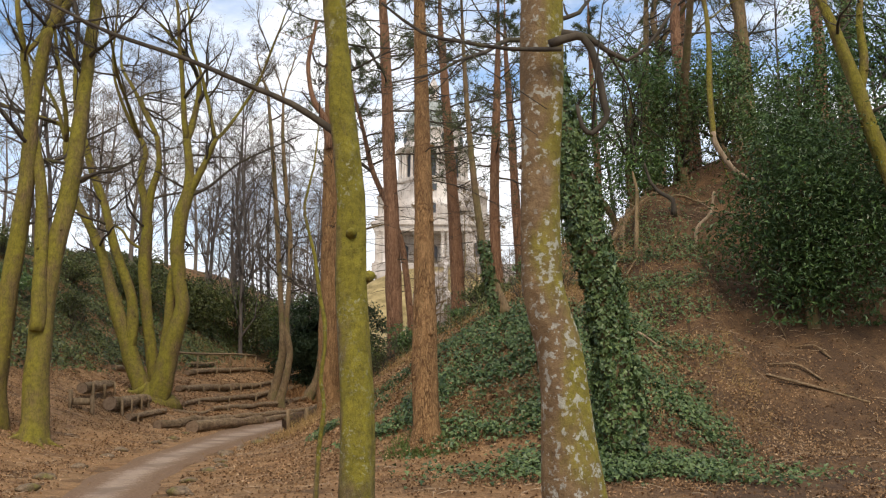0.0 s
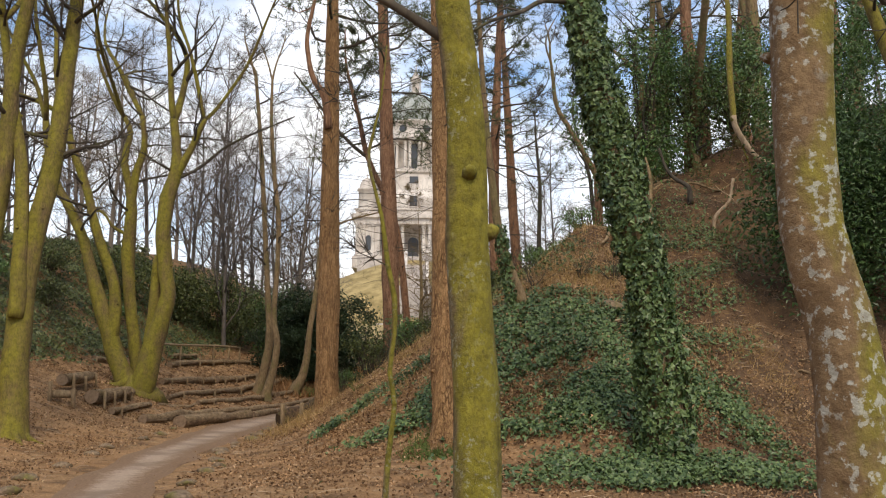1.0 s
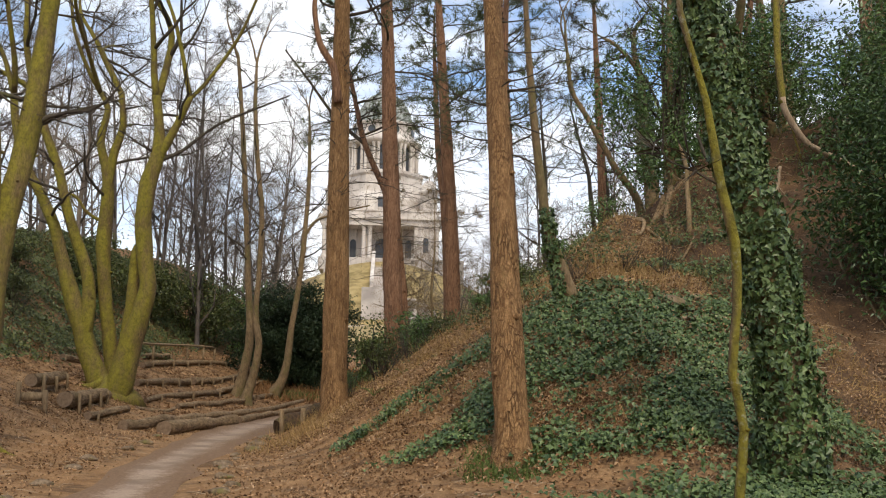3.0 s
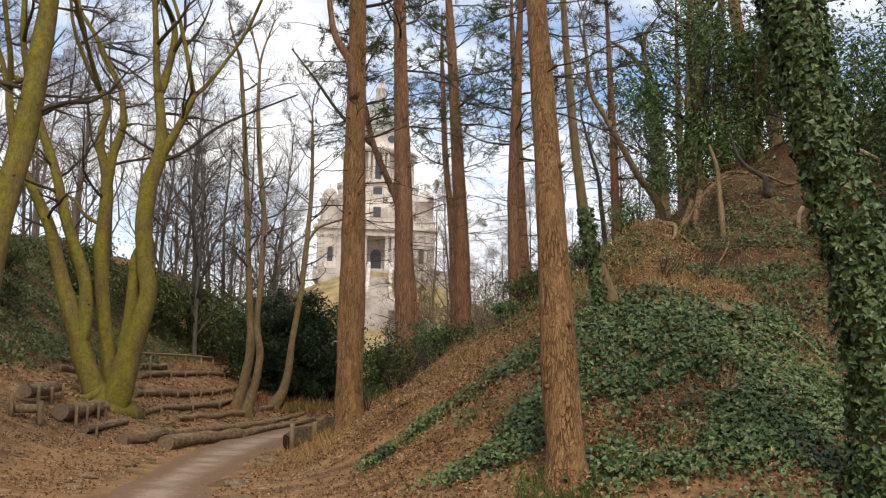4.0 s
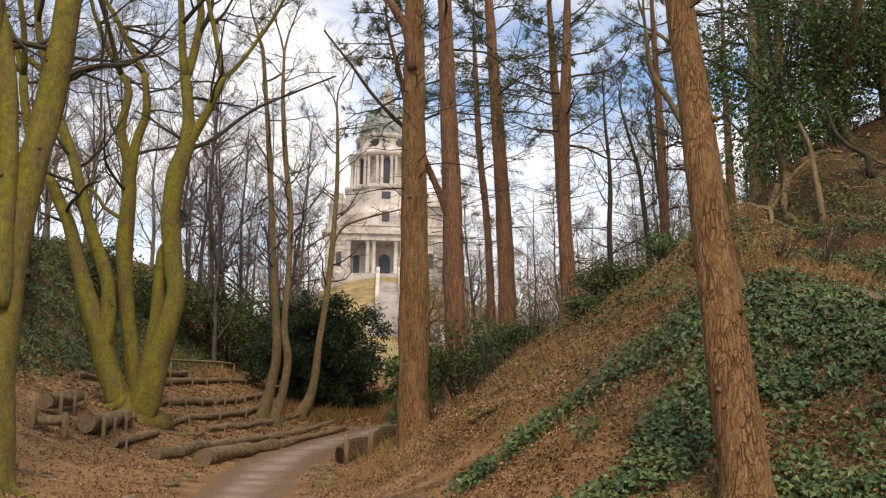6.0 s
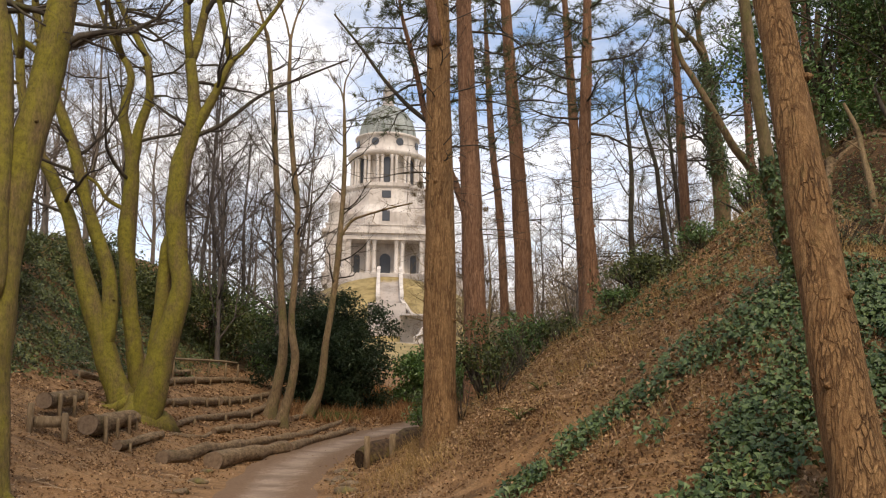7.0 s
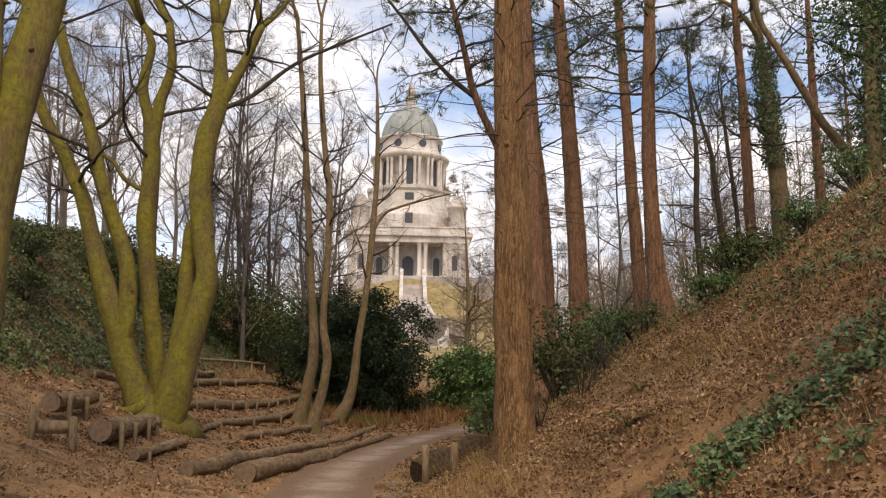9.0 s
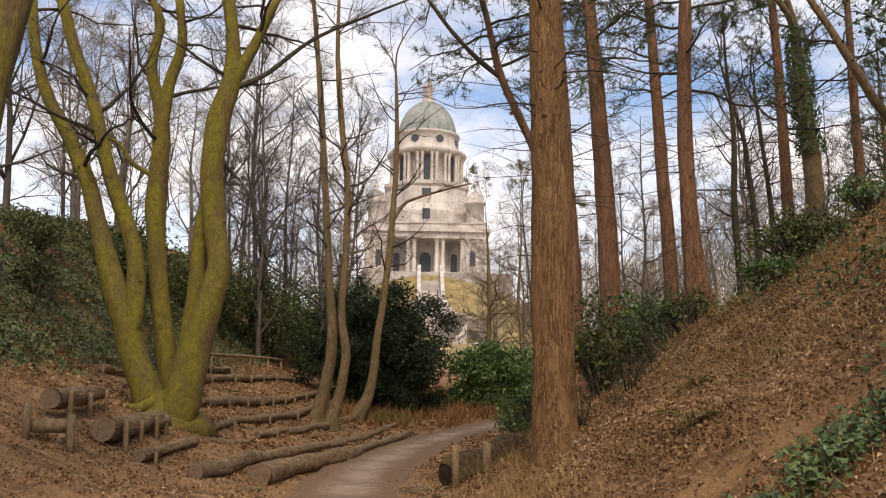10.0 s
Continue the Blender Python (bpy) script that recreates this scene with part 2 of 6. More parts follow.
def far_hill(x, y):
    """The rising park land behind the hollow, with the memorial on top."""
    broad = 0.45 + 0.55 * math.exp(-((x + 3.0) / 26.0) ** 2) if y > 60 else 1.0
    broad = 1.0 + (broad - 1.0) * sstep(60, 120, y)
    return broad * bend(y, [(41, 0.0), (46, 0.15), (50, 0.55), (60, 1.2), (80, 2.2), (110, 5.0), (150, 9.6), (160, 10.0), (170, 11.2), (177, 17.0), (192, 25.0), (204, 26.3), (500, 26.6)])


def ground_z(x, y):
    base = -0.1 + min(0.8, 0.011 * max(0.0, y - 8) + 0.006 * max(0.0, y - 30))
    base += 0.32 * sstep(-5.0, 0.0, x) * sstep(7, 15, y) * (1 - sstep(36, 46, y))
    rut = -0.05 * math.exp(-((x - bend(y, PATH_MID)) / 1.0) ** 2)
    return base + (right_hill(x, y) + left_hill(x, y)) * (1 - sstep(70, 150, y)) + far_hill(x, y) + rut


def lumps(x, y):
    """Small humps of the woodland floor."""
    n = noise.noise(Vector((x * 0.55, y * 0.55, 3.1))) * 0.10 + noise.noise(Vector((x * 1.9, y * 1.9, 7.7))) * 0.035
    near = sstep(0.9, 2.3, abs(x - bend(y, PATH_MID)))
    rough = 1.0 + 1.2 * sstep(0.4, 2.5, right_hill(x, y))
    h = right_hill(x, y)
    ledge = 0.26 * noise.noise(Vector((h * 2.3, x * 0.45 + y * 0.2, 5.0))) * sstep(1.4, 2.6, h) * sstep(2.2, 3.6, x) * sstep(17, 19, y) * (1 - sstep(28, 32, y))
    return n * near * rough * (1 - sstep(60, 90, y)) + ledge


def floor_z(x, y):
    return ground_z(x, y) + lumps(x, y)


# ---- mesh building ----
class Buf:
    """Gathers points and faces for one mesh."""

    def __init__(self):
        self.v, self.f, self.n = [], [], 0

    def add(self, verts, faces):
        self.v.append(np.asarray(verts, float).reshape(-1, 3))
        for f in faces:
            self.f.append(np.asarray(f, int) + self.n)
        self.n += len(self.v[-1])

    def mesh(self, name, mat, smooth=True):
        me = bpy.data.meshes.new(name)
        v = np.concatenate(self.v)
        loops = np.concatenate([f.ravel() for f in self.f])
        sizes = np.concatenate([np.full(len(f), f.shape[1]) for f in self.f])
        me.vertices.add(len(v))
        me.vertices.foreach_set("co", v.ravel())
        me.loops.add(len(loops))
        me.loops.foreach_set("vertex_index", loops)
        me.polygons.add(len(sizes))
        me.polygons.foreach_set("loop_start", np.concatenate(([0], np.cumsum(sizes)[:-1])))
        me.polygons.foreach_set("loop_total", sizes)
        me.polygons.foreach_set("use_smooth", np.full(len(sizes), smooth))
        me.update(calc_edges=True)
        me.validate()
        me.materials.append(mat)
        return me


def part(name, what, mat, parent=None, label="", smooth=True):
    """One mesh object, from a Buf or a bmesh, under its thing."""
    if isinstance(what, Buf):
        me = what.mesh(name, mat, smooth)
    else:
        me = bpy.data.meshes.new(name)
        what.to_mesh(me)
        what.free()
        me.materials.append(mat)
        me.polygons.foreach_set("use_smooth", np.full(len(me.polygons), smooth))
    ob = new(name, me)
    if parent is not None:
        ob.parent = parent
    if label:
        tagged(ob, label)
    return ob


def thing(name, at, label, category, group="", kind=""):
    ob = new(name)
    ob.location = at
    ob.empty_display_size = 0.2
    return tagged(ob, label, category, group, kind)


def tube(buf, pts, rad, sides=8, lump=0.0, seed=0.0, closed=True, lobes=0.0):
    """A bent, tapering round stem through pts. lump: unevenness; lobes: root flare at the first rings."""
    p = np.asarray(pts, float)
    k = len(p)
    tan = np.empty_like(p)
    tan[1:-1] = p[2:] - p[:-2]
    tan[0], tan[-1] = p[1] - p[0], p[-1] - p[-2]
    tan /= np.sqrt((tan * tan).sum(1))[:, None] + 1e-9
    ref = np.eye(3)[np.argmin(np.abs(tan).max(0))]
    u = ref - tan * (tan @ ref)[:, None]
    u /= np.sqrt((u * u).sum(1))[:, None] + 1e-9
    w = tan[:, [1, 2, 0]] * u[:, [2, 0, 1]] - tan[:, [2, 0, 1]] * u[:, [1, 2, 0]]
    ang = np.arange(sides) * (2 * math.pi / sides)
    ca, sa = np.cos(ang)[None, :, None], np.sin(ang)[None, :, None]
    r = np.repeat(np.asarray(rad, float)[:, None], sides, 1)
    if lump:
        r = r * (1 + lump * np.array([[noise.noise(Vector((math.cos(x) * 1.3, math.sin(x) * 1.3, i * 0.35 + seed))) for x in ang] for i in range(k)]))
    if lobes:
        for i in range(min(4, k)):
            r[i] *= 1 + lobes * (1 - i / 4) ** 1.5 * (0.5 + 0.5 * np.cos(5 * ang + seed)) * (1 + 0.4 * np.cos(2 * ang + seed))
    if sides == 2:
        v = np.stack([p - u * r[:, :1], p + u * r[:, :1]], 1).reshape(-1, 3)
        i = np.arange(k - 1)[:, None] * 2
        buf.add(v, [i + np.array([[0, 1, 3, 2]])])
        return
    v = (p[:, None, :] + (ca * u[:, None, :] + sa * w[:, None, :]) * r[:, :, None]).reshape(-1, 3)
    i = np.arange(k - 1)[:, None] * sides
    j = np.arange(sides)[None, :]
    q = np.stack([i + j, i + (j + 1) % sides, i + sides + (j + 1) % sides, i + sides + j], -1).reshape(-1, 4)
    faces = [q]
    if closed:
        v = np.concatenate([v, p[-1:], p[:1]])
        e, s = k * sides, (k - 1) * sides
        j = np.arange(sides)
        faces.append(np.stack([s + j, s + (j + 1) % sides, np.full(sides, e)], -1))
        faces.append(np.stack([(j + 1) % sides, j, np.full(sides, e + 1)], -1))
    buf.add(v, faces)


def curve_through(pts, step=0.25):
    """Points along a smooth line through rows of any width (place and radius together)."""
    p = np.asarray(pts, float)
    e = np.concatenate([2 * p[:1] - p[1:2], p, 2 * p[-1:] - p[-2:-1]])
    out = []
    for a, b, c, d in zip(e, e[1:], e[2:], e[3:]):
        k = max(2, int(np.linalg.norm((c - b)[:3]) / step))
        for u in np.arange(k) / k:
            out.append(0.5 * (2 * b + (c - a) * u + (2 * a - 5 * b + 4 * c - d) * u ** 2 + (3 * b - a - 3 * c + d) * u ** 3))
    out.append(p[-1])
    return np.array(out)


def leaves(buf, centres, normals, size, rng, wide=0.75, spread=0.7, fold=0.25):
    """Small folded leaves at centres, tipped off the normals at random."""
    c, nrm = np.asarray(centres, float), np.asarray(normals, float)
    k = len(c)
    nrm = nrm + rng.normal(0, spread, (k, 3))
    nrm /= np.linalg.norm(nrm, axis=1)[:, None] + 1e-9
    d = rng.normal(0, 1, (k, 3))
    d -= nrm * (d * nrm).sum(1)[:, None]
    d /= np.linalg.norm(d, axis=1)[:, None] + 1e-9
    s = np.cross(nrm, d)
    ln = (size * rng.uniform(0.6, 1.3, k))[:, None]
    v = np.stack([c - d * ln * 0.5, c + s * ln * 0.5 * wide - d * ln * 0.1 + nrm * ln * fold, c + d * ln * 0.5, c - s * ln * 0.5 * wide - d * ln * 0.1 + nrm * ln * fold], 1).reshape(-1, 3)
    i = np.arange(k)[:, None] * 4
    buf.add(v, [np.concatenate([i + np.array([[0, 1, 2]]), i + np.array([[0, 2, 3]])], 0)])


def lobed_leaves(buf, centres, normals, size, rng, spread=0.5, fold=0.12):
    """Three-lobed ivy leaves at centres, tips hanging down the slope or stem."""
    c, nrm = np.asarray(centres, float), np.asarray(normals, float)
    k = len(c)
    nrm = nrm / (np.linalg.norm(nrm, axis=1)[:, None] + 1e-9) + rng.normal(0, spread, (k, 3))
    nrm /= np.linalg.norm(nrm, axis=1)[:, None] + 1e-9
    d = rng.normal(0, 0.8, (k, 3)) + np.array([0, 0, -0.7])
    d -= nrm * (d * nrm).sum(1)[:, None]
    d /= np.linalg.norm(d, axis=1)[:, None] + 1e-9
    s = np.cross(nrm, d)
    ln = (size * rng.uniform(0.55, 1.35, k))[:, None]
    rows = ((-0.42, 0.0, 0.0), (-0.22, 0.5, fold), (0.08, 0.25, fold * 0.4), (0.6, 0.0, -fold), (0.08, -0.25, fold * 0.4), (-0.22, -0.5, fold))
    v = np.stack([c + (d * a + s * b + nrm * h) * ln for a, b, h in rows], 1).reshape(-1, 3)
    i = np.arange(k)[:, None] * 6
    buf.add(v, [np.concatenate([i + np.array([t]) for t in ((0, 1, 2), (0, 2, 3), (0, 3, 4), (0, 4, 5))], 0)])


def blades(buf, centres, up, length, width, rng, lean=0.5):
    """Thin grass blades or needles from centres."""
    c = np.asarray(centres, float)
    k = len(c)
    d = np.asarray(up, float) + rng.normal(0, lean, (k, 3))
    d /= np.linalg.norm(d, axis=1)[:, None] + 1e-9
    s = np.cross(d, rng.normal(0, 1, (k, 3)))
    s /= np.linalg.norm(s, axis=1)[:, None] + 1e-9
    ln = (length * rng.uniform(0.5, 1.3, k))[:, None]
    v = np.stack([c - s * width * 0.5, c + s * width * 0.5, c + d * ln], 1).reshape(-1, 3)
    buf.add(v, [np.arange(3 * k).reshape(-1, 3)])


# ---- ground ----
def ground_material():
    m, n, l, b = material("woodland_floor", 0.95)
    v = coords(n, l)
    big, mid, fine = noise_of(n, l, v, 0.35, 4), noise_of(n, l, v, 2.4, 5, 0.65), noise_of(n, l, v, 24, 5, 0.75)
    soil = mixed(n, l, ranged(n, l, fine, 0.3, 0.7), (0.10, 0.052, 0.022), (0.29, 0.163, 0.075))
    litter = mixed(n, l, ranged(n, l, fine, 0.35, 0.65), (0.16, 0.09, 0.042), (0.43, 0.27, 0.135))
    col = mixed(n, l, ranged(n, l, mid, 0.38, 0.62), soil, litter)
    col = mixed(n, l, ranged(n, l, big, 0.42, 0.68, 0.0, 0.55), col, (0.27, 0.14, 0.056))
    humus = noise_of(n, l, coords(n, l, (1.0, 1.6, 1.0)), 1.1, 6, 0.7)
    col = mixed(n, l, ranged(n, l, humus, 0.50, 0.62, 0.0, 0.75), col, (0.075, 0.042, 0.02))
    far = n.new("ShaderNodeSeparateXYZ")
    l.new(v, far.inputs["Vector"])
    # Dark soil on the right hill, with the shade under its trees painted in.
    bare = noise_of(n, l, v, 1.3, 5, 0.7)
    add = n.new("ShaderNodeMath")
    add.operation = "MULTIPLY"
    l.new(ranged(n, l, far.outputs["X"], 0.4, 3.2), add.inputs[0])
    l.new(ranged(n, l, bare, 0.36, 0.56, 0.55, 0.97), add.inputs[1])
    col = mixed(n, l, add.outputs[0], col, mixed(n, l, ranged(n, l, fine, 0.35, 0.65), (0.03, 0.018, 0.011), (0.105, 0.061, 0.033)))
    turf = mixed(n, l, ranged(n, l, noise_of(n, l, v, 0.5, 4), 0.35, 0.65), (0.20, 0.15, 0.062), (0.38, 0.29, 0.135))
    col = mixed(n, l, ranged(n, l, far.outputs["Y"], 90, 125), col, turf)
    l.new(col, b.inputs["Base Color"])
    bumped(n, l, b, fine, 0.6, 0.03)
    return m


def spaced(runs):
    out = []
    for a, b, step in runs:
        out += list(np.arange(a, b, step))
    return np.array(out + [runs[-1][1]])


gx = spaced([(-420, -60, 30), (-60, -18, 3), (-18, 12, 0.2), (12, 30, 1.0), (30, 60, 5), (60, 420, 30)])
gy = spaced([(-120, -12, 12), (-12, 4, 1.0), (4, 34, 0.2), (34, 64, 0.5), (64, 230, 4), (230, 600, 30)])
gb = Buf()
gv = np.array([(x, y, floor_z(x, y)) for y in gy for x in gx])
gi = (np.arange(len(gy) - 1)[:, None] * len(gx) + np.arange(len(gx) - 1)[None, :]).ravel()[:, None]
gb.add(gv, [gi + np.array([[0, 1, 1 + len(gx), len(gx)]])])
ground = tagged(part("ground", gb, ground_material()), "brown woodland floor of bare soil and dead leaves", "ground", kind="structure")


GZ = gv[:, 2].reshape(len(gy), len(gx))


def path_material():
    m, n, l, b = material("trodden_path", 0.9)
    v = coords(n, l)
    fine, mid = noise_of(n, l, v, 28, 3, 0.5), noise_of(n, l, v, 0.9, 4)
    col = mixed(n, l, ranged(n, l, fine, 0.3, 0.7), (0.285, 0.205, 0.148), (0.36, 0.27, 0.195))
    col = mixed(n, l, ranged(n, l, mid, 0.42, 0.62, 0.0, 0.75), col, (0.145, 0.098, 0.066))
    worn = n.new("ShaderNodeAttribute")
    worn.attribute_name = "worn"
    edge = noise_of(n, l, v, 7, 5, 0.7)
    mul = n.new("ShaderNodeMath")
    mul.operation = "ADD"
    l.new(worn.outputs["Fac"], mul.inputs[0])
    l.new(ranged(n, l, edge, 0.3, 0.7, -0.2, 0.2), mul.inputs[1])
    soil = mixed(n, l, ranged(n, l, fine, 0.3, 0.7), (0.13, 0.078, 0.044), (0.225, 0.14, 0.082))
    col = mixed(n, l, ranged(n, l, mul.outputs[0], 0.62, 1.05), soil, col)
    l.new(col, b.inputs["Base Color"])
    bumped(n, l, b, fine, 0.12, 0.01)
    return m


pb = Buf()
py = np.arange(-20, 58, 0.1)
across, wear = np.linspace(-1, 1, 9), []
pv = []
for y in py:
    mid = bend(y, PATH_MID)
    slope = (bend(y + 0.3, PATH_MID) - bend(y - 0.3, PATH_MID)) / 0.6
    half = bend(y, [(10, 0.68), (20, 0.75), (26, 0.95), (40, 1.1)]) * math.hypot(1, slope)
    for u in across:
        x = mid + u * (half + 0.25 * noise.noise(Vector((u * 2, y * 0.7, 1.5))))
        wear.append(1.2 * (1 - abs(u)))
        pv.append((x, y, ground_z(x, y) + 0.045 - 0.085 * max(0.0, abs(u) - 0.65) / 0.35))
pi = (np.arange(len(py) - 1)[:, None] * 9 + np.arange(8)[None, :]).ravel()[:, None]
pb.add(np.array(pv), [pi + np.array([[0, 1, 10, 9]])])
path_ob = part("path", pb, path_material())
path_ob.data.attributes.new("worn", "FLOAT", "POINT").data.foreach_set("value", np.array(wear))
tagged(path_ob, "narrow trodden earth path, pale and worn smooth", "path", kind="structure")


# ---- trees ----
def unit(v):
    return v / (math.sqrt(v[0] * v[0] + v[1] * v[1] + v[2] * v[2]) + 1e-9)


def cross(a, b):
    return np.array((a[1] * b[2] - a[2] * b[1], a[2] * b[0] - a[0] * b[2], a[0] * b[1] - a[1] * b[0]))


def grow(buf, p, d, length, r, level, rng, kids=(6, 5, 5), ratio=(0.6, 0.55, 0.5), wander=0.16, rise=0.05, sides=(7, 5, 3, 3), tips=None, open_angle=0.8, coarse=1.0):
    """A limb with its side branches and twigs. tips gathers (place, way) of the last twigs."""
    seg = coarse * (0.45, 0.30, 0.20, 0.16)[min(level, 3)]
    k = max(3, min(12, int(length / seg)))
    pts, way, q = [np.array(p, float)], unit(np.array(d, float)), np.array(p, float)
    ways = [way]
    for _ in range(k):
        way = unit(way + rng.normal(0, wander, 3) + np.array([0, 0, rise]))
        q = q + way * length / k
        pts.append(q)
        ways.append(way)
    rad = r * (1 - 0.82 * np.linspace(0, 1, k + 1))
    tube(buf, pts, np.maximum(rad, 0.0022), sides[min(level, len(sides) - 1)], closed=level < 2)
    last = level >= len(kids)
    if tips is not None and level >= len(kids) - 1:
        for i in range(1 if last else k // 2, k + 1):
            tips.append((pts[i], ways[i]))
    if last:
        return
    n = kids[level]
    for i in range(n):
        u = 0.22 + 0.78 * (i + rng.uniform(0, 0.9)) / n
        j = min(k, int(u * k))
        side = unit(cross(ways[j], rng.normal(0, 1, 3)))
        turn = open_angle * rng.uniform(0.6, 1.25)
        grow(buf, pts[j], ways[j] * math.cos(turn) + side * math.sin(turn), length * ratio[level] * rng.uniform(0.6, 1.2) * (1.15 - 0.5 * u), max(0.003, rad[j] * 0.62), level + 1, rng, kids, ratio, wander, rise, sides, tips, open_angle, coarse)


def stem_points(y, rows, base, depth=0.0, seed=0.0, step=0.22):
    """A stem from rows of (x, z, radius) in the upright plane at y, swaying a little out of it; relative to base."""
    c = curve_through([(x, y, z, r) for x, z, r in rows], step)
    p = c[:, :3].copy()
    h = p[:, 2] - p[0, 2]
    p[:, 1] += depth * h + 0.05 * np.array([noise.noise(Vector((0.4 * v, seed, 2.0))) for v in h]) * np.minimum(h, 1.0)
    return p - np.array(base), c[:, 3]


def round_trunk(buf, y, rows, base, sides=18, lump=0.14, lobes=0.0, seed=1.0, depth=0.0):
    p, r = stem_points(y, rows, base, depth, seed)
    if lobes:
        down = p[:1] - np.array([[0, 0, 0.35]])
        p, r = np.concatenate([down, p]), np.concatenate([r[:1] * 1.15, r])
    tube(buf, p, r, sides, lump, seed, True, lobes)
    return p, r


def base_of(y, rows, depth=0.0):
    return (rows[0][0], y, rows[0][1])


def settle(rows, y, sink=0.05):
    """Lowers or lifts the foot of a stem to the ground under it."""
    x, z, r = rows[0]
    g = floor_z(x, y) - sink
    if g < z:
        return [(x, g, r * 1.05)] + list(rows)
    return [(x, g, r)] + [row for row in rows[1:] if row[1] > g + 0.25]


def bark_knots(buf, p, r, rng, count, size=1.0):
    """Knots and short snapped branch ends on a trunk."""
    for _ in range(count):
        i = rng.integers(2, len(p) - 1)
        a = rng.uniform(0, 2 * math.pi)
        d = np.array([math.cos(a), math.sin(a), rng.uniform(-0.1, 0.35)])
        s = min(rng.uniform(0.012, 0.03) * size, r[i] * 0.3)
        tube(buf, [p[i] + d * r[i] * 0.8, p[i] + d * (r[i] + s), p[i] + d * (r[i] + s * rng.uniform(1.5, 3.0))], [s * 1.7, s * 1.3, s * 0.5], 7)


def pine(y, rows, label, seed, top=16.0, crown=9.0, depth=0.0, limbs=22, knots=30, mat=None, lobes=0.16, tufts=6, dead=26):
    rng = np.random.default_rng(seed)
    rows = settle(rows, y)
    (x0, z0, r0), (x1, z1, r1) = rows[-2], rows[-1]
    lean = (x1 - x0) / (z1 - z0)
    if top > z1 + 1:
        rows = rows + [(x1 + lean * (top - z1) * 0.5, (top + z1) / 2, r1 * 0.6), (x1 + lean * 0.6 * (top - z1), top, 0.02)]
    base = base_of(y, rows)
    tree = thing("pine_tree", base, label, "tree", "tall pines on the slope")
    b = Buf()
    p, r = round_trunk(b, y, rows, base, 20, 0.10, lobes, seed, depth)
    bark_knots(b, p, r, rng, knots)
    part("trunk", b, mat or PINE_BARK, tree)
    lb, nb, tips = Buf(), Buf(), []
    h = p[:, 2] + base[2]
    for i in range(dead):
        j = int(np.argmin(np.abs(h - rng.uniform(crown * 0.5, crown * 1.05))))
        a = rng.uniform(0, 2 * math.pi)
        grow(lb, p[j], (math.cos(a), math.sin(a), 0.05), rng.uniform(0.5, 2.6), 0.014, 1, rng, (0, 5), (0.5, 0.5), 0.14, -0.01, (6, 4, 2))
    for i in range(limbs):
        z = crown + (top - crown) * (i + rng.uniform(0, 1)) / limbs
        j = int(np.argmin(np.abs(h - z)))
        a = i * 2.4 + rng.uniform(-0.4, 0.4)
        ln = (0.5 + 2.6 * (top - z) / (top - crown)) * rng.uniform(0.7, 1.2)
        grow(lb, p[j], (math.cos(a), math.sin(a), 0.12), ln, 0.016 + 0.009 * ln, 1, rng, (0, 6, 4), (0.5, 0.5, 0.45), 0.2, 0.03, (6, 5, 3, 2), tips, 0.7)
    part("crown", lb, TWIG_BARK, tree, "dark bare pine limbs")
    if tips:
        c = np.array([t[0] for t in tips]).repeat(tufts, 0)
        d = np.array([t[1] for t in tips]).repeat(tufts, 0)
        blades(nb, c, d, 0.19, 0.017, rng, 0.75)
        part("foliage", nb, NEEDLES, tree, "tufts of dark green pine needles", False)
    return tree


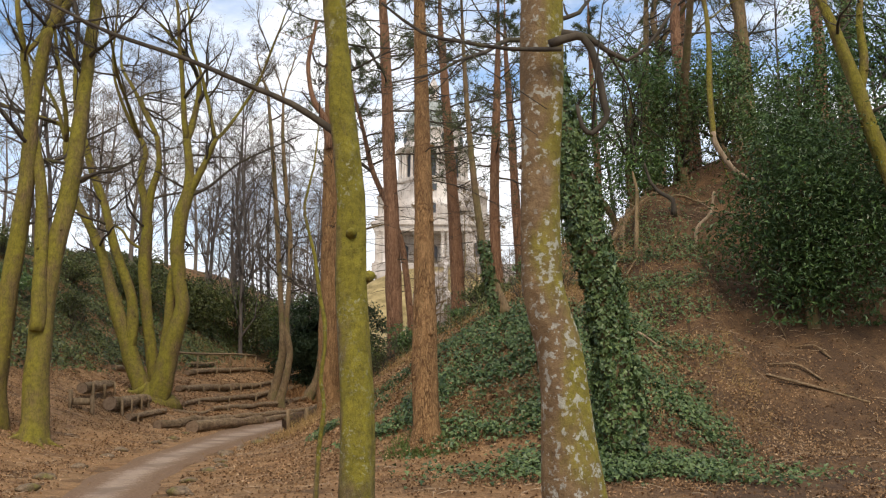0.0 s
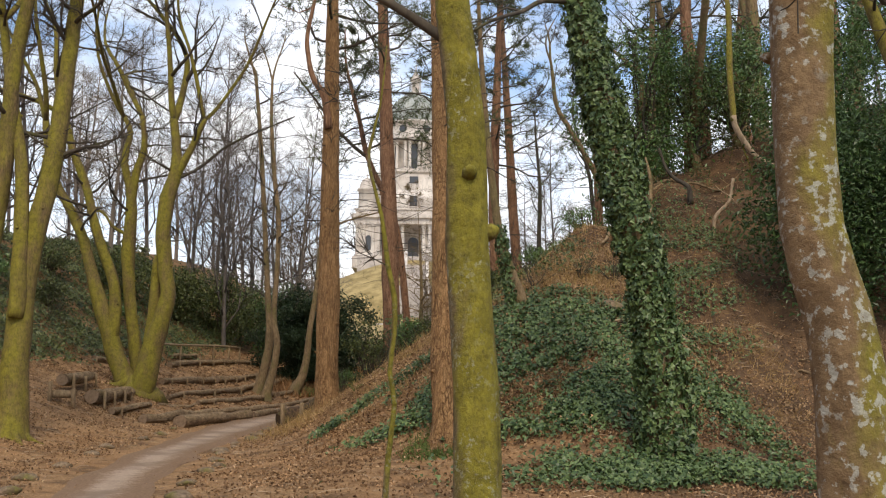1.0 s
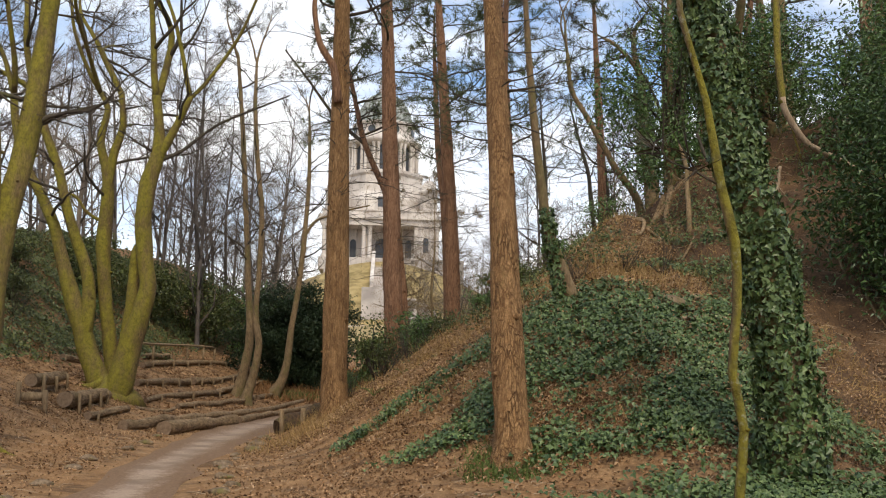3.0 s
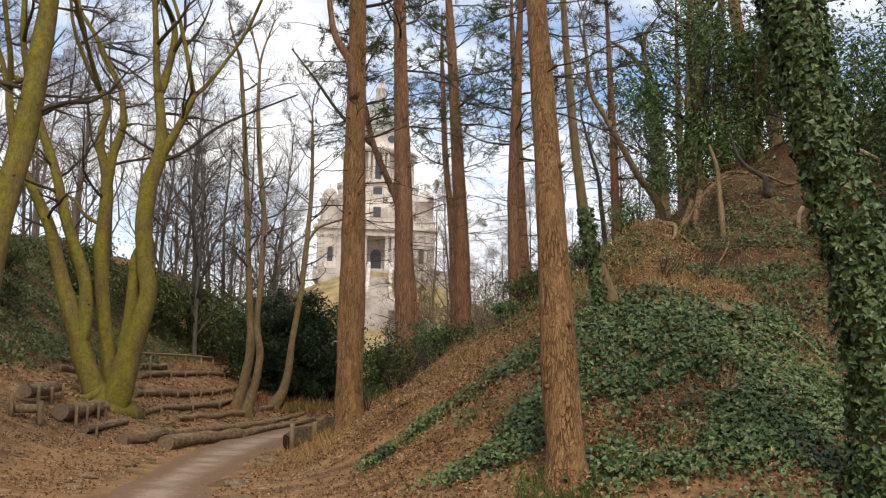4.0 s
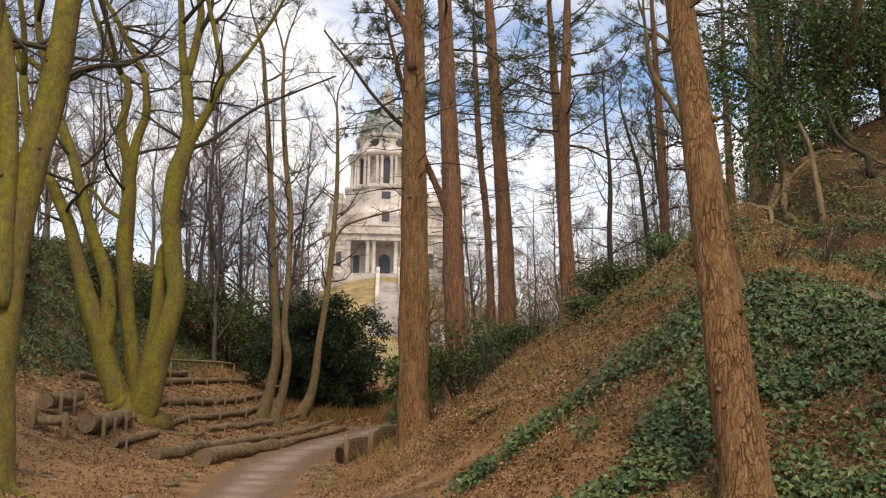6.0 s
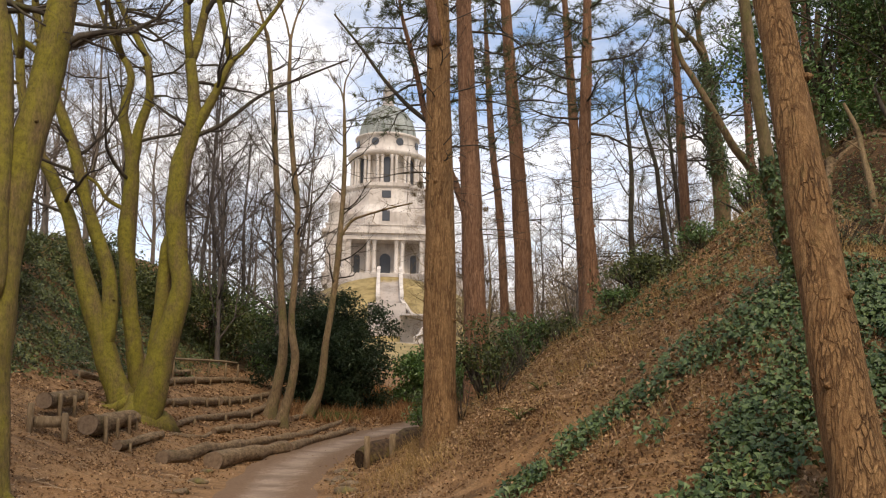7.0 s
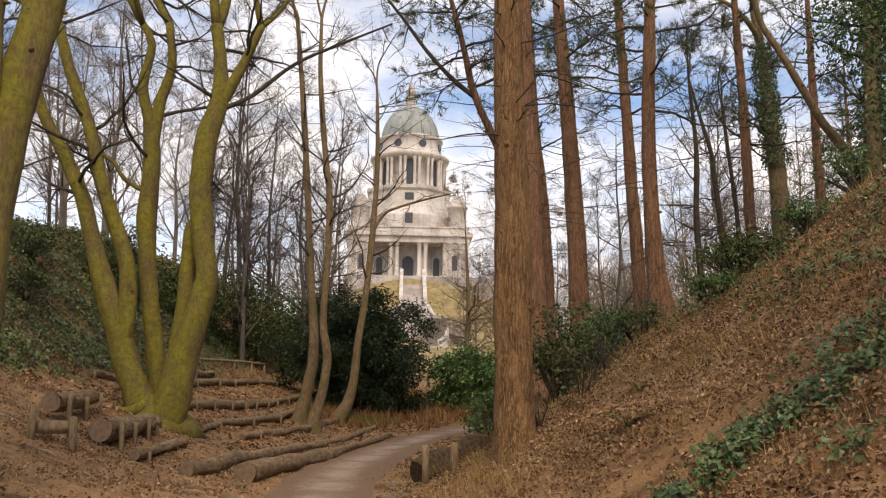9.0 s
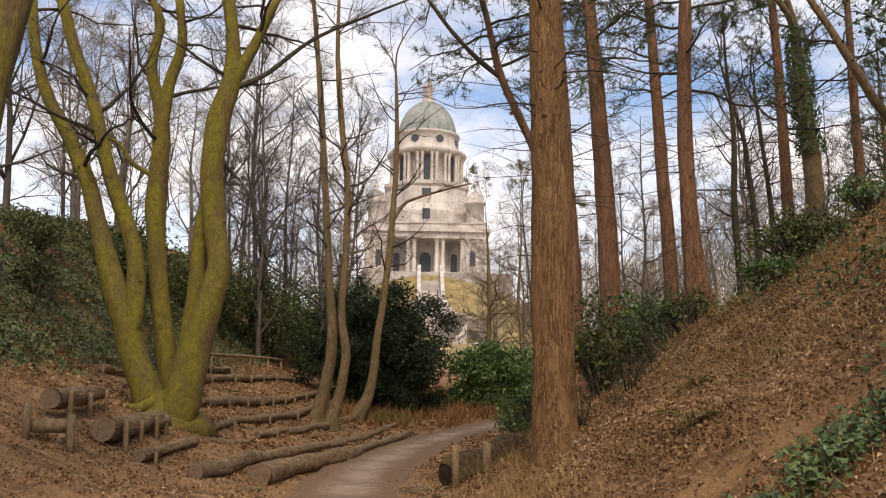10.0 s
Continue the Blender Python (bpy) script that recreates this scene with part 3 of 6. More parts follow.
PINES = [
    (23.82, [(-2.96, 0.75, 0.32), (-2.965, 1.05, 0.282), (-2.98, 2.0, 0.272), (-2.99, 3.0, 0.266), (-3.0, 4.0, 0.255), (-3.02, 5.0, 0.24), (-3.04, 6.0, 0.225), (-3.07, 8.0, 0.195)], "tall reddish-brown pine with deeply plated bark beside the path", 11, 17.0, 9.5, 0.04),
    (15.3, [(-0.32, 0.4, 0.29), (-0.33, 0.75, 0.228), (-0.36, 1.5, 0.215), (-0.38, 2.5, 0.196), (-0.4, 3.5, 0.178), (-0.42, 4.5, 0.162), (-0.45, 5.5, 0.15)], "leaning orange-brown pine with mossy foot on the slope", 12, 14.0, 9.5, 0.22),
    (30.7, [(-1.67, 1.8, 0.33), (-1.70, 2.5, 0.275), (-1.8, 5.0, 0.262), (-1.88, 7.0, 0.24), (-1.98, 9.0, 0.215), (-2.07, 11.0, 0.19), (-2.16, 12.69, 0.175)], "straight reddish pine trunk standing above dark shrubs", 13, 18.0, 10.5, 0.0),
    (36.9, [(0.44, 2.7, 0.36), (0.42, 3.4, 0.29), (0.34, 5.9, 0.27), (0.13, 9.4, 0.22), (-0.14, 13.0, 0.175), (-0.21, 14.0, 0.16)], "slightly bent pine with knotty brown trunk", 14, 18.5, 10.5, 0.0),
    (34.0, [(1.9, 3.7, 0.40), (1.83, 4.55, 0.26), (1.71, 6.3, 0.2), (1.68, 8.4, 0.175), (1.76, 11.3, 0.15)], "straight brown pine on the upper slope", 15, 17.0, 8.8, 0.0),
    (41.3, [(3.23, 3.3, 0.26), (3.19, 6.1, 0.22), (3.01, 8.9, 0.2), (2.86, 11.7, 0.175), (2.69, 14.6, 0.14)], "slender brown pine among other pines", 16, 19.0, 11.0, 0.0),
    (40.0, [(6.55, 6.2, 0.20), (6.5, 8.0, 0.17), (6.42, 11.3, 0.15), (6.3, 14.0, 0.12)], "slender straight pine on the hill crest", 17, 19.0, 9.8, 0.0),
    (43.5, [(0.7, 2.0, 0.19), (0.65, 4.2, 0.165), (0.54, 6.9, 0.15), (0.39, 9.0, 0.14), (0.11, 11.5, 0.125), (-0.06, 14.6, 0.1)], "thin dark pine with forked branches low down", 18, 18.0, 10.5, 0.0),
    (34.0, [(-1.15, 1.0, 0.15), (-1.3, 3.2, 0.13), (-1.58, 5.83, 0.115), (-1.9, 7.2, 0.105), (-2.78, 9.2, 0.095), (-3.05, 10.3, 0.08), (-3.3, 11.3, 0.07)], "leaning dark pine with long bare limbs", 19, 14.0, 9.3, 0.0),
]
for y, rows, label, seed, top, crown, depth in PINES:
    pine(y, rows, label, seed, top, crown, depth, mat=PINE_BARK if y < 25 else FAR_PINE_BARK)


def limb_on_pines():
    """Clear single limbs of the pines."""
    found = [o for o in scene.objects if o.name.startswith("pine_tree")]
    add_limb(found[0], 23.9, [(-3.1, 7.5, 0.10), (-3.14, 7.83, 0.10), (-3.24, 8.34, 0.085), (-3.52, 8.79, 0.075), (-3.64, 9.25, 0.065), (-3.69, 9.9, 0.055), (-3.5, 11.0, 0.04)], FAR_PINE_BARK, 3, "limb", "thick upward-bent pine limb", (2, 2), 1)
    for rows in ([(-2.78, 9.2, 0.07), (-3.4, 9.7, 0.06), (-4.04, 10.4, 0.05), (-4.7, 11.3, 0.04), (-5.5, 12.3, 0.025)],):
        add_limb(found[8], 34.0, rows, TWIG_BARK, 4, "limb", "long bare dark limb", (3, 3), 7)


def broadleaf(name, label, stems, mat, seed, category="tree", group="", twig_from=0.5, reach=2.6, tip=3.2, kids=(5, 5, 4), side=7, lobes=0.3, twig_mat=None, sides=16, depth=0.0, hair=2):
    """A bare broadleaved tree: stems as rows of (x, z, radius) at a depth y, each one ending in limbs and twigs."""
    rng = np.random.default_rng(seed)
    stems = list(stems)
    stems[0] = (stems[0][0], settle(stems[0][1], stems[0][0]))
    base = base_of(*stems[0])
    tree = thing(name, base, label, category, group)
    tw = Buf()
    tips = []
    for i, (y, rows) in enumerate(stems):
        b = Buf()
        p, r = round_trunk(b, y, rows, base, sides, 0.16, lobes if i == 0 else 0.0, seed + i, depth)
        bark_knots(b, p, r, rng, 6, 0.8)
        if i == 0 and len(stems) > 1 and len(rows) < 6:
            part("trunk", b, mat, tree)
            continue
        if 0 < tip < 1:
            grow(tw, p[-1], unit(p[-1] - p[-4]), tip, r[-1] * 0.9, 0, rng, kids, wander=0.15, rise=0.06, tips=tips)
        elif tip:
            d = unit(p[-1] - p[-4])
            for f in range(2):
                way = unit(d + rng.normal(0, 0.28, 3))
                q, run, bow = p[-1] - d * 0.05, [p[-1] - d * 0.05], rng.normal(0, 0.05, 3)
                for _ in range(14):
                    bow = 0.8 * bow + rng.normal(0, 0.05, 3)
                    way = unit(way + bow + np.array([0, 0, 0.05]))
                    q = q + way * tip / 14
                    run.append(q)
                fr = r[-1] * (0.92 - 0.12 * f) * np.linspace(1, 0.42, 15)
                tube(b, run, fr, 8, 0.12, seed + f)
                for g in range(5) if tip > 3 else (1, 3, 4):
                    k = (4, 7, 10, 12, 14)[g]
                    a = unit(run[k] - run[k - 1]) + (rng.normal(0, 0.75, 3) if g < 4 else 0.0)
                    grow(tw, run[k], a, tip * rng.uniform(0.35, 0.6), fr[k] * 0.7, 0, rng, (4, kids[1], kids[2]), wander=0.15, rise=0.06, tips=tips, sides=(6, 4, 3, 2))
        part("trunk" if i == 0 else "stem", b, mat, tree)
        low = int(len(p) * twig_from)
        for k in range(side):
            j = rng.integers(low, len(p))
            a = rng.uniform(0, 2 * math.pi)
            grow(tw, p[j], (math.cos(a), math.sin(a), rng.uniform(0.1, 0.8)), reach * rng.uniform(0.5, 1.2), min(r[j] * 0.35, 0.05), 1, rng, (0, *kids[1:]), wander=0.18, rise=0.04, tips=tips, sides=(6, 5, 3, 2))
    if tips and hair:
        blades(tw, np.array([t[0] for t in tips]).repeat(hair, 0), np.array([t[1] for t in tips]).repeat(hair, 0), 0.20, 0.007, rng, 0.6)
    if tw.n:
        part("crown", tw, twig_mat or TWIG_BARK, tree, "bare dark winter twigs")
    return tree


def buttress(tree, count, reach, r, mat, seed):
    """Mossy roots that run out from the foot of a trunk into the ground."""
    rng = np.random.default_rng(seed)
    x, y, z = tree.location
    for i in range(count):
        a = 2 * math.pi * (i + rng.uniform(-0.25, 0.25)) / count
        ln, turn = reach * rng.uniform(0.7, 1.25), rng.normal(0, 0.35)
        pts = []
        for u in (0.12, 0.35, 0.55, 0.78, 1.0):
            px, py = ln * u * math.cos(a + turn * u), ln * u * math.sin(a + turn * u)
            pts.append((px, py, floor_z(x + px, y + py) - z + (0.75 * (1 - u) ** 2.2 - 0.06) * reach * 0.8, r * (1.05 - 0.75 * u)))
        c = curve_through(pts, 0.1)
        b = Buf()
        tube(b, c[:, :3], c[:, 3], 10, 0.2, seed + i)
        part("root", b, mat, tree)


def add_limb(tree, y0, rows, mat, seed, name="limb", label="", kids=(4, 4), twigs=5, y1=None):
    """A limb that shows clearly, hung onto a tree."""
    rng = np.random.default_rng(seed)
    b = Buf()
    c = curve_through([(x, y0 if y1 is None else y0 + (y1 - y0) * i / (len(rows) - 1), z, r) for i, (x, z, r) in enumerate(rows)], 0.12)
    p = c[:, :3] - np.array(tree.location)
    tube(b, p, c[:, 3], 9, 0.15, seed)
    for _ in range(twigs):
        j = rng.integers(len(p) // 3, len(p))
        grow(b, p[j], rng.normal(0, 1, 3) + np.array([0, 0, 0.4]), 0.25 * len(p) * 0.12 + 0.3, c[j, 3] * 0.5, 1, rng, (0, *kids), wander=0.2)
    return part(name, b, mat, tree, label)


OAK = [
    (30.8, [(-9.55, 0.63, 0.66), (-9.57, 0.95, 0.52), (-9.60, 1.2, 0.42), (-9.62, 1.4, 0.22)]),
    (30.8, [(-9.66, 0.75, 0.36), (-9.92, 1.43, 0.309), (-10.21, 2.08, 0.269), (-10.51, 2.97, 0.247), (-10.83, 3.86, 0.225), (-11.12, 4.77, 0.18), (-11.42, 5.69, 0.168), (-11.88, 6.62, 0.146), (-12.42, 7.57, 0.124), (-12.75, 8.78, 0.112), (-12.84, 9.52, 0.101)]),
    (30.8, [(-10.36, 2.6, 0.20), (-10.32, 2.97, 0.202), (-10.31, 3.64, 0.18), (-10.42, 4.44, 0.168), (-10.74, 5.24, 0.157), (-11.08, 6.17, 0.146), (-11.43, 7.35, 0.135), (-11.92, 8.55, 0.124), (-12.23, 9.53, 0.112)]),
    (31.3, [(-9.58, 0.8, 0.27), (-9.66, 1.78, 0.231), (-9.8, 2.57, 0.196), (-9.92, 3.25, 0.184), (-10.08, 4.41, 0.196), (-10.16, 5.36, 0.219), (-10.14, 6.2, 0.196), (-10.18, 7.3, 0.15), (-10.44, 8.29, 0.115), (-10.3, 9.3, 0.092), (-10.54, 9.8, 0.081)]),
    (31.3, [(-10.16, 6.5, 0.15), (-10.16, 6.81, 0.15), (-10.04, 7.92, 0.127), (-9.83, 8.8, 0.104), (-9.94, 9.82, 0.092)]),
    (30.6, [(-9.44, 0.7, 0.40), (-9.19, 1.44, 0.367), (-9.02, 2.31, 0.322), (-8.8, 3.2, 0.278), (-8.64, 3.99, 0.233), (-8.79, 4.78, 0.233), (-8.88, 5.93, 0.233), (-8.8, 6.99, 0.233), (-8.59, 7.83, 0.2), (-8.61, 8.68, 0.144), (-8.74, 9.54, 0.133)]),
    (30.6, [(-8.68, 7.5, 0.15), (-8.61, 7.71, 0.167), (-8.27, 8.33, 0.122), (-8.01, 8.94, 0.1), (-7.75, 9.57, 0.078)]),
    (30.9, [(-9.26, 1.3, 0.23), (-9.23, 1.88, 0.226), (-9.14, 3.22, 0.203), (-9.12, 4.14, 0.181), (-9.08, 5.0, 0.158), (-9.03, 5.25, 0.10)]),
]
oak = broadleaf("many_stemmed_tree", "moss-covered tree of many bare stems rising among log benches", OAK[:7], MOSSY_BARK, 21, tip=5.0, kids=(5, 4, 3), twig_from=0.55, side=5, lobes=0.28, sides=20)
add_limb(oak, *OAK[7], MOSSY_BARK, 5, "broken_stem", "snapped mossy stem", twigs=0)
add_limb(oak, 30.6, [(-8.6, 7.6, 0.06), (-7.9, 7.95, 0.05), (-7.0, 8.7, 0.04), (-6.0, 9.2, 0.03), (-4.9, 9.7, 0.02)], TWIG_BARK, 6, "limb", "long thin bare limb")
add_limb(oak, 31.3, [(-10.2, 5.9, 0.06), (-10.7, 6.2, 0.05), (-11.0, 6.6, 0.04), (-11.6, 6.9, 0.03)], MOSSY_BARK, 7)

buttress(oak, 8, 1.05, 0.17, MOSSY_BARK, 22)

left_tree = broadleaf("twin_stemmed_tree", "mossy green-trunked bare tree forking low on the flat", [
    (19.2, [(-8.3, 0.2, 0.36), (-8.3, 0.57, 0.28), (-8.36, 1.8, 0.25), (-8.36, 3.1, 0.22), (-8.25, 4.27, 0.205), (-8.12, 5.1, 0.195), (-8.05, 5.95, 0.185), (-8.0, 7.2, 0.16), (-7.95, 9.3, 0.13)]),
    (19.2, [(-8.37, 2.5, 0.14), (-8.37, 2.9, 0.15), (-8.45, 4.2, 0.14), (-8.6, 5.6, 0.12), (-8.95, 7.0, 0.1), (-9.3, 8.6, 0.08)])], MOSSY_BARK, 31, twig_from=0.6, side=6, sides=20, depth=0.1)
buttress(left_tree, 6, 0.6, 0.11, MOSSY_BARK, 33)
broadleaf("mossy_tree", "leaning bare tree with moss-green trunk", [
    (19.5, [(-9.3, 0.5, 0.30), (-9.26, 1.89, 0.233), (-9.13, 3.29, 0.198), (-9.02, 4.36, 0.187), (-8.89, 5.93, 0.163), (-8.87, 7.42, 0.14), (-8.67, 9.06, 0.117)])], MOSSY_BARK, 32, twig_from=0.6, side=6)
SLIMS = [
    (43.0, [(-7.91, 0.67, 0.30), (-7.82, 1.21, 0.222), (-7.6, 2.3, 0.185), (-7.5, 3.4, 0.167), (-7.68, 5.63, 0.13), (-7.83, 7.52, 0.111), (-8.03, 10.05, 0.111), (-8.25, 12.43, 0.093), (-8.54, 15.08, 0.074)]),
    (41.4, [(-7.34, 0.41, 0.281), (-7.27, 0.88, 0.211), (-7.08, 1.57, 0.158), (-6.91, 2.78, 0.14), (-7.08, 4.0, 0.123), (-7.02, 5.95, 0.105), (-7.03, 8.13, 0.105), (-7.28, 10.17, 0.097), (-7.48, 12.45, 0.079), (-7.51, 14.4, 0.053)]),
    (46.5, [(-6.92, 0.48, 0.309), (-6.77, 0.92, 0.227), (-6.39, 1.83, 0.185), (-6.18, 3.66, 0.144), (-5.97, 5.31, 0.124), (-5.81, 7.0, 0.124), (-5.73, 8.27, 0.113), (-5.64, 10.44, 0.093), (-5.69, 12.64, 0.072), (-5.76, 13.98, 0.041)]),
]
for i, (y, rows) in enumerate(SLIMS):
    t = broadleaf("slim_tree", "slim bare tree with bent trunk beside the path", [(y, rows)], SLIM_BARK, 41 + i, group="slim trees beside the path", twig_from=0.4, side=16, reach=2.8, tip=2.2, kids=(4, 4, 3))
add_limb(t, 46.5, [(-5.77, 7.95, 0.07), (-5.32, 8.67, 0.06), (-4.8, 8.94, 0.05), (-3.75, 9.28, 0.04), (-2.81, 9.52, 0.03)], SLIM_BARK, 8)

lich = broadleaf("lichened_tree", "young tree with grey lichen patches and swollen mossy foot", [
    (3.9, [(0.62, -0.1, 0.20), (0.58, 0.5, 0.15), (0.53, 1.0, 0.125), (0.5, 1.38, 0.099), (0.47, 1.61, 0.093), (0.415, 1.84, 0.089), (0.41, 2.32, 0.086), (0.42, 2.7, 0.089), (0.43, 3.08, 0.09), (0.43, 4.2, 0.08), (0.4, 5.5, 0.06)])], LICHEN_BARK, 51, side=0, tip=2.0, kids=(4, 3, 3), lobes=0.4, sides=24)
add_limb(lich, 3.75, [(0.44, 2.82, 0.02), (0.52, 2.85, 0.019), (0.58, 2.85, 0.017), (0.63, 2.75, 0.016), (0.66, 2.57, 0.016), (0.67, 2.51, 0.014), (0.61, 2.44, 0.012), (0.57, 2.47, 0.010), (0.55, 2.56, 0.007)], TWIG_BARK, 52, "limb", "dark crooked branch", (2, 0), 2)
add_limb(lich, 3.75, [(0.49, 2.87, 0.016), (0.6, 2.85, 0.013), (0.76, 2.75, 0.009), (0.89, 2.87, 0.007), (0.97, 3.0, 0.005)], TWIG_BARK, 53, "limb", "dark crooked branch", (2, 2), 2)
add_limb(lich, 3.75, [(0.49, 2.8, 0.011), (0.28, 2.8, 0.009), (0.08, 2.83, 0.008), (-0.09, 2.87, 0.007), (-0.26, 3.0, 0.005)], TWIG_BARK, 54, "limb", "dark crooked branch", (2, 2), 2)
moss = broadleaf("mossy_sapling", "young straight tree coated in yellow-green moss and lichen", [
    (5.0, [(-0.44, -0.1, 0.13), (-0.45, 0.4, 0.10), (-0.45, 0.85, 0.093), (-0.46, 1.37, 0.092), (-0.5, 1.96, 0.087), (-0.51, 2.42, 0.078), (-0.56, 2.89, 0.069), (-0.59, 3.22, 0.063), (-0.62, 3.55, 0.062), (-0.68, 4.6, 0.05), (-0.7, 5.6, 0.035)])], GREEN_BARK, 61, side=0, tip=1.6, kids=(3, 3, 3), lobes=0.3, sides=24)
add_limb(moss, 5.0, [(-0.57, 2.77, 0.03), (-0.65, 2.82, 0.022), (-0.83, 2.94, 0.018), (-1.08, 3.05, 0.015), (-1.43, 3.2, 0.013), (-1.75, 3.31, 0.012), (-1.97, 3.4, 0.010), (-2.24, 3.54, 0.008), (-2.8, 3.8, 0.005)], TWIG_BARK, 62, "limb", "long thin dark branch", (0, 0), 0)
broadleaf("sapling", "thin crooked sapling with mossy green bark", [
    (6.5, [(-0.86, -0.1, 0.02), (-0.87, 0.5, 0.018), (-0.85, 1.0, 0.0165), (-0.82, 1.28, 0.0145), (-0.85, 1.45, 0.0145), (-0.83, 1.65, 0.0145), (-0.83, 1.85, 0.0165), (-0.87, 2.03, 0.0145), (-0.91, 2.31, 0.0115), (-0.97, 2.53, 0.0105), (-0.99, 2.68, 0.010), (-0.93, 2.95, 0.006), (-0.9, 3.3, 0.004)])], GREEN_BARK, 71, side=2, reach=0.5, tip=0.5, kids=(2, 2, 2), lobes=0.1, sides=10)


def ivy_coat(tree, y, rows, seed, count, low=0.0, high=99.0, size=0.085, thick=0.10, depth=0.0):
    """Ivy leaves and climbing stems wrapped round a trunk."""
    rng = np.random.default_rng(seed)
    base = np.array(tree.location)
    p, r = stem_points(y, rows, base, depth)
    z = p[:, 2] + base[2]
    ok = np.flatnonzero((z >= low) & (z <= high))
    j = rng.choice(ok, count)
    a = rng.uniform(0, 2 * np.pi, count)
    out = np.stack([np.cos(a), np.sin(a), rng.uniform(-0.2, 0.5, count)], 1)
    puff = np.array([0.5 + 0.5 * noise.noise(Vector((math.cos(u) * 1.2, math.sin(u) * 1.2, zz * 1.6 + seed))) for u, zz in zip(a, z[j])])
    c = p[j] + out * np.array([1, 1, 0]) * (r[j] + thick * (0.15 + 1.5 * puff) * rng.uniform(0.3, 1.0, count))[:, None]
    c[:, 2] += rng.uniform(-0.12, 0.12, count)
    b = Buf()
    lobed_leaves(b, c, out, size * 0.85, rng, 0.45)
    part("ivy", b, IVY_LEAF, tree, "glossy dark green climbing ivy", False)


IVIED = [(2.55, 0.1, 0.30), (2.5, 0.5, 0.26), (2.45, 1.5, 0.21), (2.34, 2.5, 0.20), (2.1, 3.5, 0.19), (1.87, 4.5, 0.18), (1.66, 5.4, 0.17), (1.4, 6.9, 0.13), (1.2, 8.2, 0.10)]
ivied = broadleaf("ivy_clad_tree", "leaning tree trunk wrapped thickly in green ivy", [(13.8, IVIED)], SLIM_BARK, 81, side=4, twig_from=0.8, tip=2.0)
ivy_coat(ivied, 13.8, IVIED, 82, 16000, size=0.088, thick=0.15)
THIN_IVY = [(1.22, 2.2, 0.13), (1.12, 2.5, 0.11), (0.98, 3.0, 0.10), (0.78, 4.0, 0.09), (0.62, 5.0, 0.075), (0.5, 6.0, 0.065), (0.35, 7.8, 0.045), (0.25, 10.0, 0.02)]
t = broadleaf("leaning_thin_tree", "thin leaning tree with ivy round its foot", [(19.3, THIN_IVY)], SLIM_BARK, 83, side=5, reach=1.4, tip=1.6, twig_from=0.6, depth=-0.04)
ivy_coat(t, 19.3, THIN_IVY, 84, 1500, low=2.2, high=4.3, size=0.08, thick=0.045, depth=-0.04)
HILL_IVY = [(10.9, 7.4, 0.42), (10.8, 9.0, 0.36), (10.75, 11.0, 0.34), (10.5, 13.5, 0.30), (10.3, 16.5, 0.2)]
t = broadleaf("ivy_clad_tree", "tall hillside tree hung with dark ivy", [(48.0, HILL_IVY)], SLIM_BARK, 85, side=10, reach=3.5, tip=3.0)
ivy_coat(t, 48.0, HILL_IVY, 86, 3000, low=11.3, size=0.14, thick=0.28)
EDGE_IVY = [(7.5, 7.2, 0.26), (7.6, 9.0, 0.22), (7.75, 11.5, 0.2), (7.9, 14.0, 0.15)]
t = broadleaf("ivy_clad_tree", "dark ivy-covered trunk on the wooded crest", [(34.0, EDGE_IVY)], SLIM_BARK, 88, side=8, reach=2.5, tip=2.5)
ivy_coat(t, 34.0, EDGE_IVY, 89, 2600, size=0.12, thick=0.2)
for i, (y, rows) in enumerate([
        (45.0, [(7.45, 5.5, 0.13), (7.3, 8.0, 0.11), (7.1, 10.0, 0.10), (7.0, 11.0, 0.09), (6.6, 12.5, 0.06), (6.2, 14.0, 0.04)]),
        (46.0, [(8.4, 6.0, 0.10), (8.3, 8.5, 0.09), (8.05, 11.0, 0.08), (7.8, 13.5, 0.05)]),
        (36.0, [(3.6, 4.5, 0.09), (3.5, 6.5, 0.08), (3.55, 8.5, 0.07), (3.4, 10.5, 0.04)])]):
    broadleaf("thin_dark_tree", "thin dark bare tree against the sky", [(y, rows)], TWIG_BARK, 91 + i, group="thin dark trees on the crest", side=12, twig_from=0.35, reach=2.4, tip=1.6, kids=(4, 4, 3))


limb_on_pines()
for i, (y, rows) in enumerate([
        (62.0, [(-1.0, 1.9, 0.16), (-1.05, 4.0, 0.14), (-0.95, 6.5, 0.12), (-1.05, 9.0, 0.08), (-1.2, 11.5, 0.02)]),
        (66.0, [(1.1, 2.1, 0.13), (1.2, 4.5, 0.11), (1.0, 7.5, 0.085), (1.15, 10.5, 0.05), (1.1, 13.0, 0.02)]),
        (58.0, [(1.7, 1.6, 0.10), (1.6, 4.5, 0.08), (1.75, 7.5, 0.05), (1.6, 10.0, 0.02)])]):
    broadleaf("small_bare_tree", "small bare brown tree in front of the great stairs", [(y, rows)], SLIM_BARK, 71 + i, group="small trees before the stairs", side=24, twig_from=0.3, reach=3.6, tip=2.0, kids=(4, 5, 4), twig_mat=SLIM_BARK)


